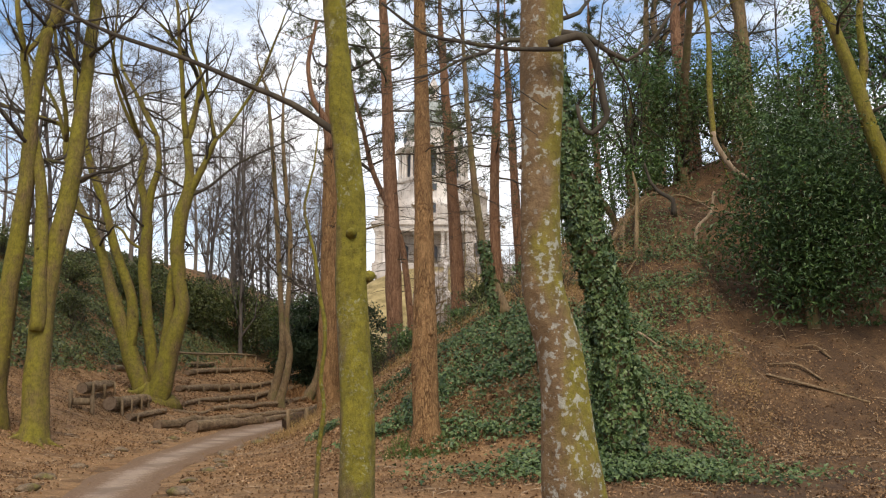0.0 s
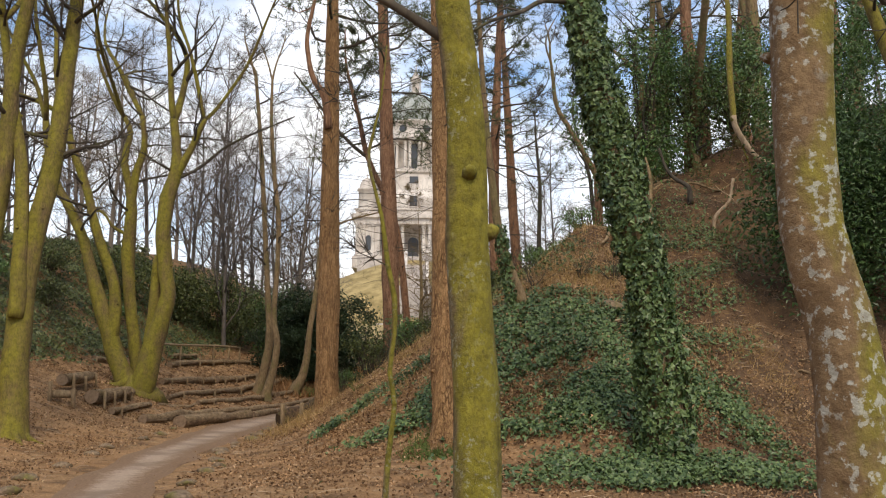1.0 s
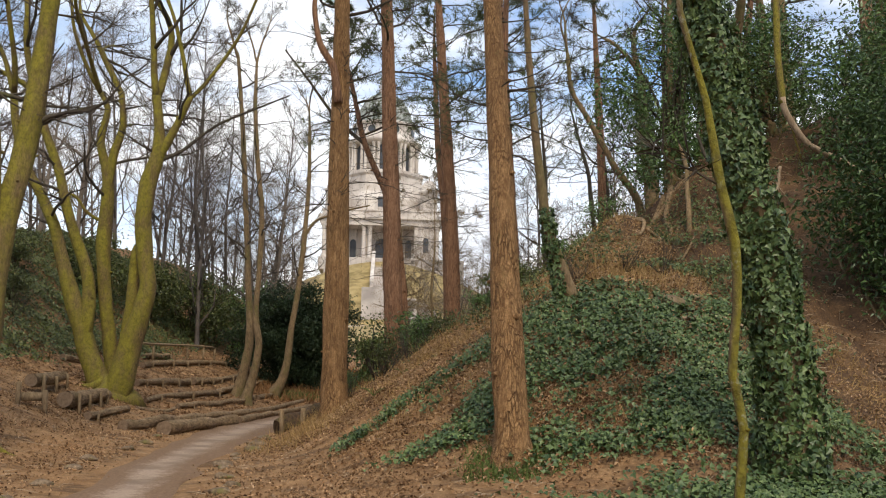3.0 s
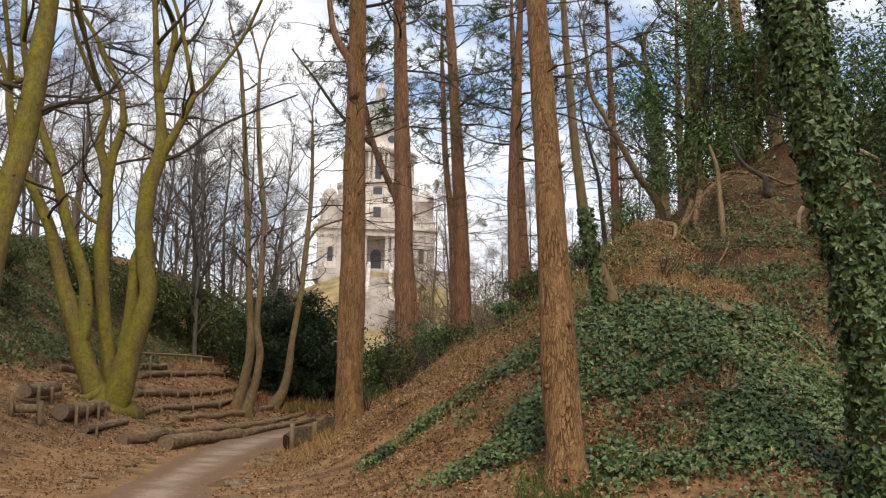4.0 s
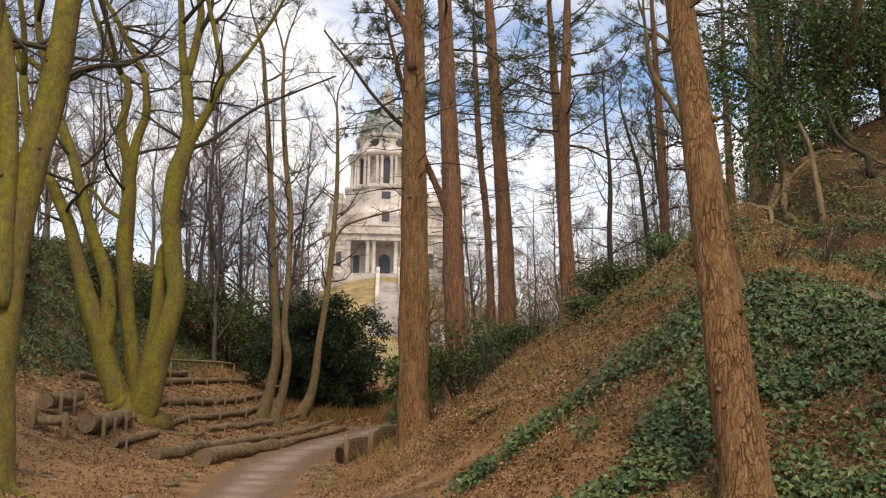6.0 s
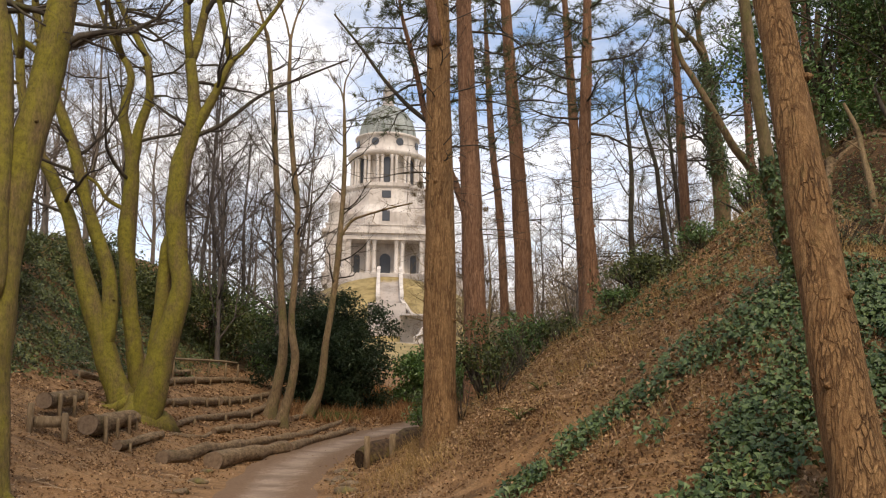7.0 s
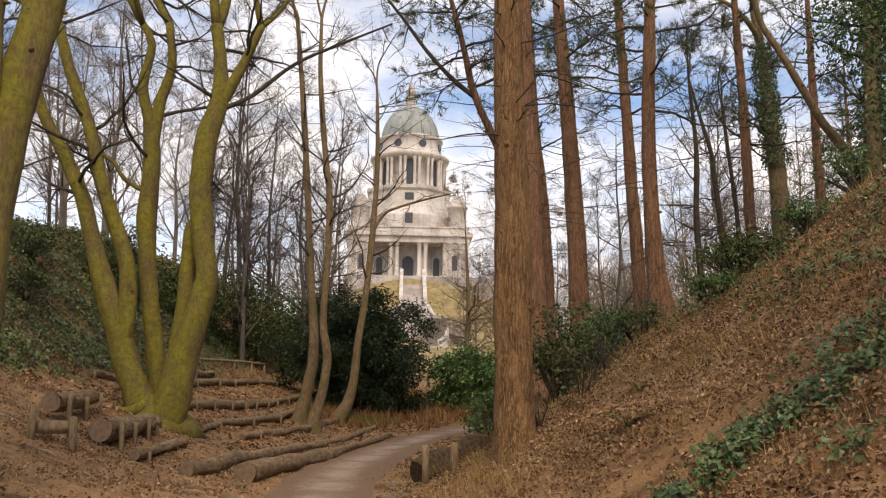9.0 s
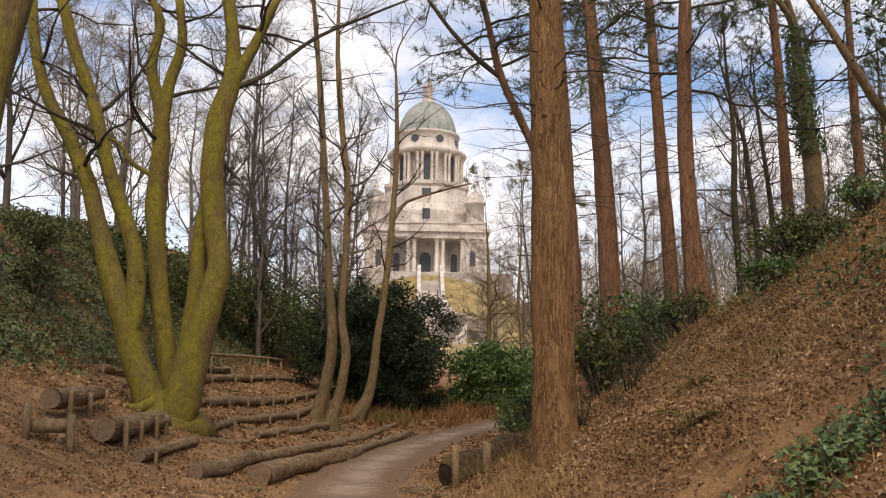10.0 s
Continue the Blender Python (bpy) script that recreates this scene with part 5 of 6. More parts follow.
lantern_ob = part("lantern", lantern, PORTLAND, memorial)
for k in range(8):
    a = 2 * math.pi * k / 8
    column(lantern_ob, 1.12 * math.cos(a), 1.12 * math.sin(a), 40.4, 43.3, 0.12)
for x in (-10.2, 10.2):
    for y in (F0 + 2.6, 8.5):
        t = Buf()
        lathe(t, [(1.9, 10.5), (1.9, 15.2), (2.2, 15.4), (2.2, 15.8), (1.8, 15.9)] + [(1.75 * math.cos(u), 15.9 + 2.4 * math.sin(u)) for u in np.linspace(0, 1.5, 7)] + [(0.1, 19.3)], 16, (x, y))
        part("corner_turret", t, PORTLAND, memorial)


def steps(name, x0, x1, y0, z0, y1, z1, n, label):
    ob = thing(name, ((x0 + x1) / 2, y0, z0), label, "stairs")
    for k in range(n):
        bm = bmesh.new()
        block(bm, x0 - ob.location.x, x1 - ob.location.x, (y1 - y0) * k / n, (y1 - y0), (z1 - z0) * k / n - 0.6, (z1 - z0) * (k + 1) / n)
        part("step", bm, STAIR_STONE, ob, smooth=False)
    return ob


def balustrade(pts, label):
    ob = thing("balustrade", pts[0], label, "balustrade", "stone balustrades of the great stairs")
    o = np.array(ob.location)
    c = curve_through(pts, 1.0)
    for name, low, high, w in (("plinth", -0.8, 0.35, 0.32), ("coping", 1.0, 1.25, 0.34)):
        b = Buf()
        way = np.gradient(c, axis=0)
        v = []
        for q, d in zip(c, way):
            s = unit(np.cross(d, (0, 0, 1))) * w
            v += [q - o + s * k + np.array([0, 0, h]) for k, h in ((-1, low), (-1, high), (1, high), (1, low))]
        i, j = np.arange(len(c) - 1)[:, None] * 4, np.arange(4)[None, :]
        e = 4 * (len(c) - 1)
        b.add(v, [np.stack([i + j, i + (j + 1) % 4, i + 4 + (j + 1) % 4, i + 4 + j], -1).reshape(-1, 4), np.array([[3, 2, 1, 0], [e, e + 1, e + 2, e + 3]])])
        part(name, b, PORTLAND, ob, smooth=False)
    for q in c[::1]:
        b = Buf()
        lathe(b, [(0.12, 0.3), (0.2, 0.5), (0.1, 0.8), (0.14, 1.0)], 8)
        m = part("baluster", b, PORTLAND, ob)
        m.location = q - o
    return ob


steps("grand_stairs", -4.6, -0.9, 176.0, 18.4, 195.0, 26.6, 36, "long flight of pale stone steps up the hill")
balustrade([(-0.6, 176.0, 18.9), (-0.6, 185.0, 22.8), (-0.6, 194.0, 26.8)], "pale stone balustrade beside the stairs")
balustrade([(-4.9, 176.0, 18.9), (-4.9, 185.0, 22.8), (-4.9, 194.0, 26.8)], "pale stone balustrade beside the stairs")
balustrade([(-0.6, 176.0, 18.4), (0.8, 170.0, 15.6), (2.0, 168.0, 14.5), (2.8, 166.0, 13.0), (2.4, 164.0, 11.6), (1.3, 163.0, 10.8)], "curving pale stone balustrade of the stairs")
balustrade([(1.8, 171.0, 15.2), (3.3, 170.0, 14.7), (5.1, 168.0, 13.9), (6.1, 167.0, 12.8), (6.7, 166.0, 10.8)], "curving pale stone balustrade of the stairs")
balustrade([(-9.0, 158.0, 9.5), (-1.6, 158.0, 9.5), (2.3, 157.5, 9.5), (6.9, 158.0, 9.5)], "pale stone balustrade along the lower terrace")
wall = thing("terrace_wall", (1.0, 166.5, 9.0), "curved grey stone retaining wall below the stairs", "wall", kind="structure")
b = Buf()
lathe(b, [(2.0, -1.0), (1.9, 6.6), (2.1, 6.6), (2.1, 7.0), (0.02, 7.0)], 32)
part("curved_wall", b, STAIR_STONE, wall)
bm = bmesh.new()
block(bm, -7.5, -1.0, 3.5, 9.6, -2.0, 9.3)
block(bm, 1.6, 4.0, 3.6, 4.6, -2.0, 5.6)
block(bm, 4.0, 5.2, 2.6, 4.0, -2.0, 4.4)
part("landing_wall", bm, STAIR_STONE, wall, smooth=False)
bm = bmesh.new()
block(bm, -16.0, -6.2, 28.5, 35.5, 8.0, 17.7)
block(bm, -1.2, 12.5, 28.5, 35.5, 8.0, 17.7)
part("upper_terrace", bm, STAIR_STONE, wall, smooth=False)


# ---- shrubs ----
def shrub(name, x, y, size, low, mat, count, leaf, label, seed, category="shrub", group="", clumps=40, stems=6, skirt=0.0, hang=0.0, stem_mat=None, solid=0.35, trunk=0.0, uneven=0.35, wide=0.55, puff=0.26):
    """An evergreen bush: stems, and leaves in many uneven clumps with gaps between them."""
    rng = np.random.default_rng(seed)
    rx, ry, rz = size
    z0 = floor_z(x, y)
    ob = thing(name, (x, y, z0), label, category, group)
    d = rng.normal(0, 1, (clumps, 3))
    d /= np.linalg.norm(d, axis=1)[:, None]
    rad = rng.uniform(solid, 1.0, clumps) ** 0.6
    bumps = np.array([1 + uneven * noise.noise(Vector(v) * 1.7 + Vector((seed, 0, 0))) for v in d])
    c = d * (rad * bumps)[:, None] * np.array([rx, ry, rz]) + np.array([0, 0, low + rz])
    c[:, 2] = np.maximum(c[:, 2], skirt + 0.1 + 0.3 * rng.random(clumps))
    j = rng.integers(0, clumps, count)
    spread = puff * (rx + ry + rz) / 3
    off = rng.normal(0, 1, (count, 3)) * spread * np.array([1, 1, 0.7])
    p = c[j] + off
    p[:, 2] -= hang * rng.uniform(0, 1, count) ** 2
    p[:, 2] = np.maximum(p[:, 2], 0.03)
    b = Buf()
    out = off / spread * 0.5 + np.array([0, 0, 0.6])
    leaves(b, p, out, leaf, rng, wide, 0.6)
    part("foliage", b, mat, ob, smooth=False)
    sb = Buf()
    for k in rng.choice(clumps, min(clumps, stems * 3), replace=False):
        e = c[k]
        a = np.array([e[0] * 0.12, e[1] * 0.12, -0.1]) if not trunk else np.array([0, 0, low + rng.uniform(0.1, 0.8) * rz])
        m = (a + e) / 2 + np.array([0, 0, 0.15 * rz]) + rng.normal(0, 0.06, 3) * rx
        q = curve_through([a, m, e], 0.3)
        tube(sb, q, np.linspace(0.035, 0.008, len(q)) * (1 + rz * 0.25), 6)
    part("branch_frame", sb, stem_mat or TWIG_BARK, ob)
    if trunk:
        tb = Buf()
        q = curve_through([(0.1, 0, -0.2), (0.05, 0.02, 0.3), (-0.05, 0.05, low + 0.3 * rz), (0.05, 0, low + 1.3 * rz)], 0.25)
        tube(tb, q, np.linspace(trunk, trunk * 0.4, len(q)), 12, 0.15, seed, lobes=0.5)
        part("trunk", tb, SLIM_BARK, ob)
    return ob


shrub("yew", -6.15, 50.0, (2.9, 2.3, 2.9), -0.6, YEW_LEAF, 46000, 0.19, "broad dark green yew bush at the end of the hollow", 301, clumps=300, solid=0.02, uneven=0.75, wide=0.26, puff=0.10, skirt=0.1, hang=0.25)
shrub("laurel", -1.6, 52.5, (1.6, 1.4, 1.2), 0.05, LAUREL_LEAF, 9000, 0.19, "bright green laurel bush with broad leaves", 302, clumps=36)
shrub("laurel", 1.6, 55.0, (2.0, 1.5, 1.2), 0.05, LAUREL_LEAF, 4000, 0.27, "bright green laurel bush with broad leaves", 303, clumps=36)
shrub("holly", -2.05, 25.6, (0.66, 0.62, 0.62), 0.05, BANK_LEAF, 1500, 0.085, "small glossy holly bush beside the pine", 304, clumps=30, solid=0.1)
shrub("holly", -1.2, 26.8, (0.55, 0.5, 0.55), 0.05, HOLLY_LEAF, 1800, 0.085, "small glossy holly bush beside the pine", 305, clumps=26, solid=0.1)
shrub("holly", -2.95, 27.6, (0.38, 0.4, 0.45), 0.0, HOLLY_LEAF, 1200, 0.07, "small glossy holly bush beside the pine", 306, clumps=16)
for i, (x, y, s, low, n) in enumerate([(-11.9, 53.5, (2.2, 1.8, 1.5), 0.1, 6500), (-9.9, 56.5, (2.1, 1.8, 1.9), 0.1, 6500), (-13.5, 50.0, (1.8, 1.6, 1.3), 0.1, 5000), (-8.3, 60.0, (2.0, 1.8, 1.9), 0.1, 5000), (-15.0, 46.0, (1.8, 1.7, 1.2), 0.0, 4000)]):
    shrub("evergreen_bush", x, y, s, low, (BANK_LEAF, LAUREL_LEAF)[i % 2], n, 0.16, "dark evergreen bush above the log tiers", 310 + i, group="bushes above the log tiers", clumps=44)
for i, (x, y, k) in enumerate([(-14.6, 30.0, 0.7), (-15.8, 33.5, 0.9), (-14.9, 37.0, 0.75), (-16.4, 40.5, 1.0), (-15.0, 26.5, 0.6), (-16.8, 29.0, 0.9), (-17.5, 36.5, 1.1), (-14.2, 42.5, 0.8)]):
    shrub("bank_bush", x, y, (1.1 * k, 1.0 * k, 0.7 * k), -0.1, (BANK_LEAF, HOLLY_LEAF)[i % 3 == 1], 1500, 0.12, "low dark evergreen scrub on the ivy bank", 340 + i, group="scrub on the bank", clumps=26, uneven=0.7, puff=0.2)
shrub("golden_bush", -9.6, 66.0, (1.4, 1.2, 1.0), 1.2, GOLD_LEAF, 2500, 0.16, "yellow-leaved bush behind the tiers", 320, clumps=24)
shrub("holly_tree", 5.4, 27.4, (1.6, 1.5, 2.3), 0.35, HOLLY_LEAF, 7500, 0.12, "dense dark holly tree on the bare hill crest", 321, "tree", trunk=0.14, clumps=30, hang=0.6, solid=0.25, uneven=0.8, wide=0.5)
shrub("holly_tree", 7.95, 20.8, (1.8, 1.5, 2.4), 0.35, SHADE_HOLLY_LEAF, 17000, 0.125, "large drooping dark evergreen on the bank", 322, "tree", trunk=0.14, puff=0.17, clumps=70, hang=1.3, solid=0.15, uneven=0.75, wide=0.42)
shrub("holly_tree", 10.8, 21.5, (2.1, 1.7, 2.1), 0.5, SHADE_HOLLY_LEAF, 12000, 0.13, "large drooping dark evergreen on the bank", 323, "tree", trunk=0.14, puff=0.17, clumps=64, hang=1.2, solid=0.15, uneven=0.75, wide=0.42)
shrub("holly_tree", 8.3, 28.0, (1.8, 1.5, 1.9), 0.0, HOLLY_LEAF, 7500, 0.12, "dense dark holly tree on the bare hill crest", 324, "tree", trunk=0.14, clumps=30, hang=0.7, solid=0.25, uneven=0.8, wide=0.5)
shrub("holly_tree", 12.6, 25.4, (2.2, 1.8, 2.6), 0.1, HOLLY_LEAF, 7000, 0.15, "tall loose dark evergreen on the wooded crest", 325, "tree", trunk=0.15, clumps=40, hang=1.0, solid=0.15, uneven=0.8, wide=0.42)
shrub("holly_tree", 6.9, 27.4, (1.6, 1.4, 2.0), 0.1, BANK_LEAF, 3200, 0.12, "tall feathery evergreen on the wooded crest", 330, "tree", trunk=0.12, clumps=60, hang=0.7, solid=0.1, uneven=0.7, wide=0.4, puff=0.16)
shrub("holly_tree", 9.6, 25.2, (1.7, 1.5, 2.4), 0.2, HOLLY_LEAF, 6000, 0.13, "tall loose dark evergreen on the wooded crest", 326, "tree", trunk=0.13, clumps=34, hang=1.0, solid=0.15, uneven=0.8, wide=0.42)
shrub("evergreen_bush", 1.4, 26.2, (0.75, 0.65, 0.32), 0.0, BANK_LEAF, 1300, 0.09, "low evergreen bush on the slope", 328, clumps=26)
for i, (x, y, k) in enumerate([(0.35, 25.4, 0.7), (1.0, 26.0, 1.0), (2.3, 26.3, 0.85), (-0.5, 26.6, 0.9), (3.8, 27.3, 1.25)]):
    shrub("crest_bush", x, y, (0.6 * k, 0.5 * k, 0.42 * k), -0.05, (HOLLY_LEAF, BANK_LEAF)[i % 2], 750, 0.075, "low green scrub along the brow of the slope", 350 + i, group="scrub along the brow", clumps=26, uneven=0.7, puff=0.22)

# trees and dead limbs on the hill to the right
HILL_TRUNKS = [(8.2, 30.5, 0.24), (10.4, 31.5, 0.27), (12.2, 30.0, 0.22), (14.2, 33.0, 0.26), (9.0, 35.5, 0.22), (11.6, 37.0, 0.25), (16.5, 30.0, 0.25), (7.0, 33.0, 0.18), (13.0, 40.0, 0.24), (18.0, 36.0, 0.26), (9.8, 42.0, 0.2), (15.0, 26.0, 0.24)]
for i, (x, y, r) in enumerate(HILL_TRUNKS):
    z = floor_z(x, y)
    rr = np.random.default_rng(400 + i)
    l = rr.normal(0, 0.05)
    rows = [(x, z, r * 1.3), (x + l, z + 0.7, r), (x + l * 3, z + 3, r * 0.85), (x + l * 6 + rr.normal(0, 0.15), z + 6, r * 0.7), (x + l * 9, z + 9, r * 0.5)]
    if i % 2:
        t = broadleaf("hill_tree", "bare brown tree on the wooded crest", [(y, rows)], SLIM_BARK, 420 + i, group="trees on the wooded crest", side=10, twig_from=0.35, reach=2.6, tip=2.6, kids=(4, 4, 3))
        if i in (3, 9):
            ivy_coat(t, y, rows, 440 + i, 2200, low=z + 0.5, size=0.13, thick=0.2)
    else:
        pine(y, rows, "brown pine trunk on the wooded crest", 460 + i, z + 13, z + 5.5, limbs=16, knots=8, mat=FAR_PINE_BARK, tufts=5)
first_pine = pine(52.0, [(19.6, 7.5, 0.2), (19.55, 9.5, 0.17), (19.5, 13.0, 0.13)], "slender far pine with olive-green crown", 490, 19.5, 12.0, limbs=26, knots=6, mat=FAR_PINE_BARK, tufts=7, dead=22)
for x, y, a, k in [(18.5, 57.0, 310, 1.15), (21.5, 50.0, 140, 1.0), (24.0, 60.0, 250, 1.2), (13.6, 44.0, 60, 0.85)]:
    c = copy_thing(first_pine, pose(x, y, floor_z(x, y) - 0.05, 0, 0, a))
    c.scale = (k, k, k)
hollow = broadleaf("leaning_bare_tree", "bare tree leaning out from the crest with a pale hanging limb", [(28.0, [(6.95, 7.2, 0.15), (6.9, 9.0, 0.13), (6.8, 11.0, 0.11), (6.72, 13.2, 0.08)])], SLIM_BARK, 480, side=4, twig_from=0.6, reach=1.5, tip=1.8, depth=-0.62, kids=(4, 4, 3))
add_limb(hollow, 24.4, [(6.74, 13.0, 0.05), (6.86, 11.6, 0.06), (6.88, 10.64, 0.07), (6.8, 8.99, 0.08), (6.8, 7.75, 0.078)], MOSSY_BARK, 484, "limb", "mossy limb hanging from the leaning trunk", (2, 2), 2, y1=23.6)
add_limb(hollow, 23.6, [(6.79, 7.9, 0.07), (6.82, 7.65, 0.072), (7.0, 7.3, 0.07), (7.32, 6.87, 0.065), (7.75, 6.65, 0.06), (8.22, 6.43, 0.05), (8.7, 6.1, 0.045), (9.1, 5.74, 0.03)], DEAD_WOOD, 481, "limb", "pale drooping dead limb", (0, 0), 0)


def dead_limb(rows, label, seed, mat=None, name="dead_branch", fine=2):
    """Rows of (x, y, height over ground, radius)."""
    pts = [(x, y, floor_z(x, y) + h, r) for x, y, h, r in rows]
    ob = thing(name, pts[0][:3], label, "branch", "dead branches on the bank")
    c = curve_through(pts, 0.12)
    b = Buf()
    tube(b, c[:, :3] - np.array(pts[0][:3]), c[:, 3], 8, 0.2, seed)
    rr = np.random.default_rng(seed)
    for _ in range(fine):
        j = rr.integers(len(c) // 3, len(c))
        grow(b, c[j, :3] - np.array(pts[0][:3]), rr.normal(0, 1, 3) + np.array([0, 0, 0.3]), 0.5, c[j, 3] * 0.5, 2, rr, (0, 0, 2))
    part("wood", b, mat or DEAD_WOOD, ob)


dead_limb([(6.36, 24.0, 0.0, 0.05), (6.4, 24.0, 0.5, 0.05), (6.75, 24.0, 0.9, 0.045), (6.9, 24.1, 1.25, 0.035)], "pale crooked dead branch standing in the bank", 1)
dead_limb([(4.95, 24.6, -0.1, 0.075), (5.0, 24.8, 0.4, 0.065), (5.1, 25.2, 0.9, 0.055), (5.18, 25.5, 1.2, 0.05), (5.15, 25.9, 1.5, 0.03)], "pale slanting dead trunk on the eroded crest", 2, SLIM_BARK)
dead_limb([(6.0, 24.7, -0.05, 0.08), (5.95, 24.7, 0.45, 0.065), (5.7, 24.8, 0.85, 0.055), (5.45, 24.9, 1.35, 0.045), (5.3, 25.0, 2.0, 0.03)], "dark leaning stem on the eroded crest", 10, TWIG_BARK)
dead_limb([(5.15, 26.6, 0.12, 0.09), (4.85, 26.1, 0.06, 0.07), (4.8, 25.5, 0.03, 0.055), (4.45, 25.0, 0.05, 0.045), (4.05, 24.75, 0.08, 0.04), (4.2, 24.35, 0.06, 0.038), (3.85, 24.1, 0.03, 0.025)], "exposed winding root on eroded soil", 11, LOG_BARK, fine=0)
dead_limb([(5.0, 26.7, 0.08, 0.08), (4.6, 26.6, 0.04, 0.06), (4.3, 26.2, 0.02, 0.04), (3.8, 26.0, 0.02, 0.03)], "exposed thick root on eroded soil", 12, LOG_BARK, fine=0)
dead_limb([(5.4, 26.5, 0.08, 0.08), (5.8, 26.2, 0.05, 0.06), (6.0, 25.7, 0.0, 0.04)], "exposed thick root on eroded soil", 13, LOG_BARK, fine=0)
broadleaf("crooked_tree", "pale crooked tree leaning out from the crest", [(31.0, [(5.6, 6.6, 0.12), (5.3, 7.3, 0.105), (4.9, 7.8, 0.10), (4.5, 8.5, 0.09), (3.95, 9.5, 0.08), (3.5, 10.3, 0.07), (3.35, 11.5, 0.05)])], SLIM_BARK, 482, side=4, twig_from=0.5, reach=1.6, tip=1.8, kids=(4, 4, 3))
broadleaf("crooked_tree", "crooked mossy tree on the bank beside dark evergreens", [(19.6, [(10.1, 2.4, 0.24), (9.8, 3.6, 0.19), (9.45, 5.4, 0.17), (9.0, 6.9, 0.16), (8.72, 7.9, 0.15), (8.4, 8.9, 0.12), (8.0, 10.0, 0.09)]), (19.6, [(8.8, 7.6, 0.10), (8.95, 8.4, 0.09), (8.9, 9.4, 0.07), (9.1, 10.4, 0.05)])], MOSSY_BARK, 483, side=4, twig_from=0.6, reach=1.4, tip=2.0, kids=(4, 4, 3))
dead_limb([(3.7, 25.0, 0.05, 0.05), (3.9, 24.7, 0.16, 0.05), (3.75, 24.2, 0.12, 0.04), (3.55, 23.8, 0.1, 0.03)], "exposed winding root on eroded soil", 3, LOG_BARK)
dead_limb([(4.2, 26.6, 0.02, 0.07), (4.6, 26.6, 0.05, 0.06), (5.3, 26.4, 0.03, 0.05), (6.0, 26.2, 0.0, 0.05)], "exposed thick root on eroded soil", 4, LOG_BARK)
dead_limb([(5.2, 25.6, 0.02, 0.035), (6.2, 25.8, 0.06, 0.035), (7.2, 26.1, 0.06, 0.03), (8.0, 26.5, 0.05, 0.02)], "fallen dead branch lying along the crest", 5, LOG_BARK)
dead_limb([(6.4, 19.2, 0.04, 0.03), (7.2, 19.0, 0.06, 0.03), (8.2, 18.6, 0.03, 0.02)], "fallen dead branch on leaf litter", 6, LOG_BARK)
dead_limb([(8.3, 17.6, 0.12, 0.13), (9.4, 17.3, 0.14, 0.13), (10.5, 17.1, 0.14, 0.11)], "mossy fallen trunk in the gully", 7, MOSSY_BARK, "fallen_trunk", 0)
dead_limb([(7.2, 15.2, 0.08, 0.10), (8.0, 14.9, 0.1, 0.10), (9.0, 14.8, 0.08, 0.08)], "mossy fallen trunk in the gully", 8, MOSSY_BARK, "fallen_trunk", 0)
dead_limb([(2.7, 18.7, 0.05, 0.03), (3.6, 18.6, 0.12, 0.03), (4.5, 18.8, 0.1, 0.02)], "fallen dead branch on leaf litter", 9)
rr = np.random.default_rng(77)
for i in range(16):
    x, y = rr.uniform(3.5, 8.5), rr.uniform(18.5, 25.5)
    if right_hill(x, y) < 1.0 or i % 2:
        continue
    a = rr.uniform(0, 2 * math.pi)
    s = rr.uniform(0.25, 0.6)
    dead_limb([(x, y, 0.04, 0.025), (x + s * math.cos(a), y + s * math.sin(a), 0.10, 0.022), (x + 2 * s * math.cos(a + 0.3), y + 2 * s * math.sin(a + 0.3), 0.05, 0.012)], "fallen dead branch on leaf litter", 20 + i, LOG_BARK, fine=1)


# ---- ground cover ----
def heights(x, y):
    """Height of the built ground sheet at many places."""
    i = np.clip(np.searchsorted(gx, x, "right") - 1, 0, len(gx) - 2)
    j = np.clip(np.searchsorted(gy, y, "right") - 1, 0, len(gy) - 2)
    u, v = (x - gx[i]) / (gx[i + 1] - gx[i]), (y - gy[j]) / (gy[j + 1] - gy[j])
    return (GZ[j, i] * (1 - u) + GZ[j, i + 1] * u) * (1 - v) + (GZ[j + 1, i] * (1 - u) + GZ[j + 1, i + 1] * u) * v


def scatter(count, xr, yr, seed, keep):
    """Points on the floor with their normals, where keep(x, y) is a chance, read off a raster of the stretch."""
    rng = np.random.default_rng(seed)
    (xa, xb), (ya, yb) = xr, yr
    step = max(0.12, math.sqrt((xb - xa) * (yb - ya) / 16000))
    nx, ny = int((xb - xa) / step) + 2, int((yb - ya) / step) + 2
    odds = np.array([[keep(xa + i * step, ya + j * step) for i in range(nx)] for j in range(ny)])
    tries = min(count * 12, int(1.15 * count / max(odds.mean(), 0.01)))
    x, y, chance = rng.uniform(xa, xb, tries), rng.uniform(ya, yb, tries), rng.random(tries)
    u, v = (x - xa) / step, (y - ya) / step
    i, j = u.astype(int), v.astype(int)
    u, v = u - i, v - j
    o = (odds[j, i] * (1 - u) + odds[j, i + 1] * u) * (1 - v) + (odds[j + 1, i] * (1 - u) + odds[j + 1, i + 1] * u) * v
    ok = np.flatnonzero(chance < o)[:count]
    x, y, d = x[ok], y[ok], 0.15
    n = np.stack([heights(x - d, y) - heights(x + d, y), heights(x, y - d) - heights(x, y + d), np.full(len(x), 2 * d)], 1)
    n /= np.sqrt((n * n).sum(1))[:, None]
    return np.stack([x, y, heights(x, y)], 1), n, rng


def patchy(x, y, scale, a, b, seed=0.0):
    return sstep(a, b, 0.5 + 0.5 * noise.noise(Vector((x * scale, y * scale, seed))))


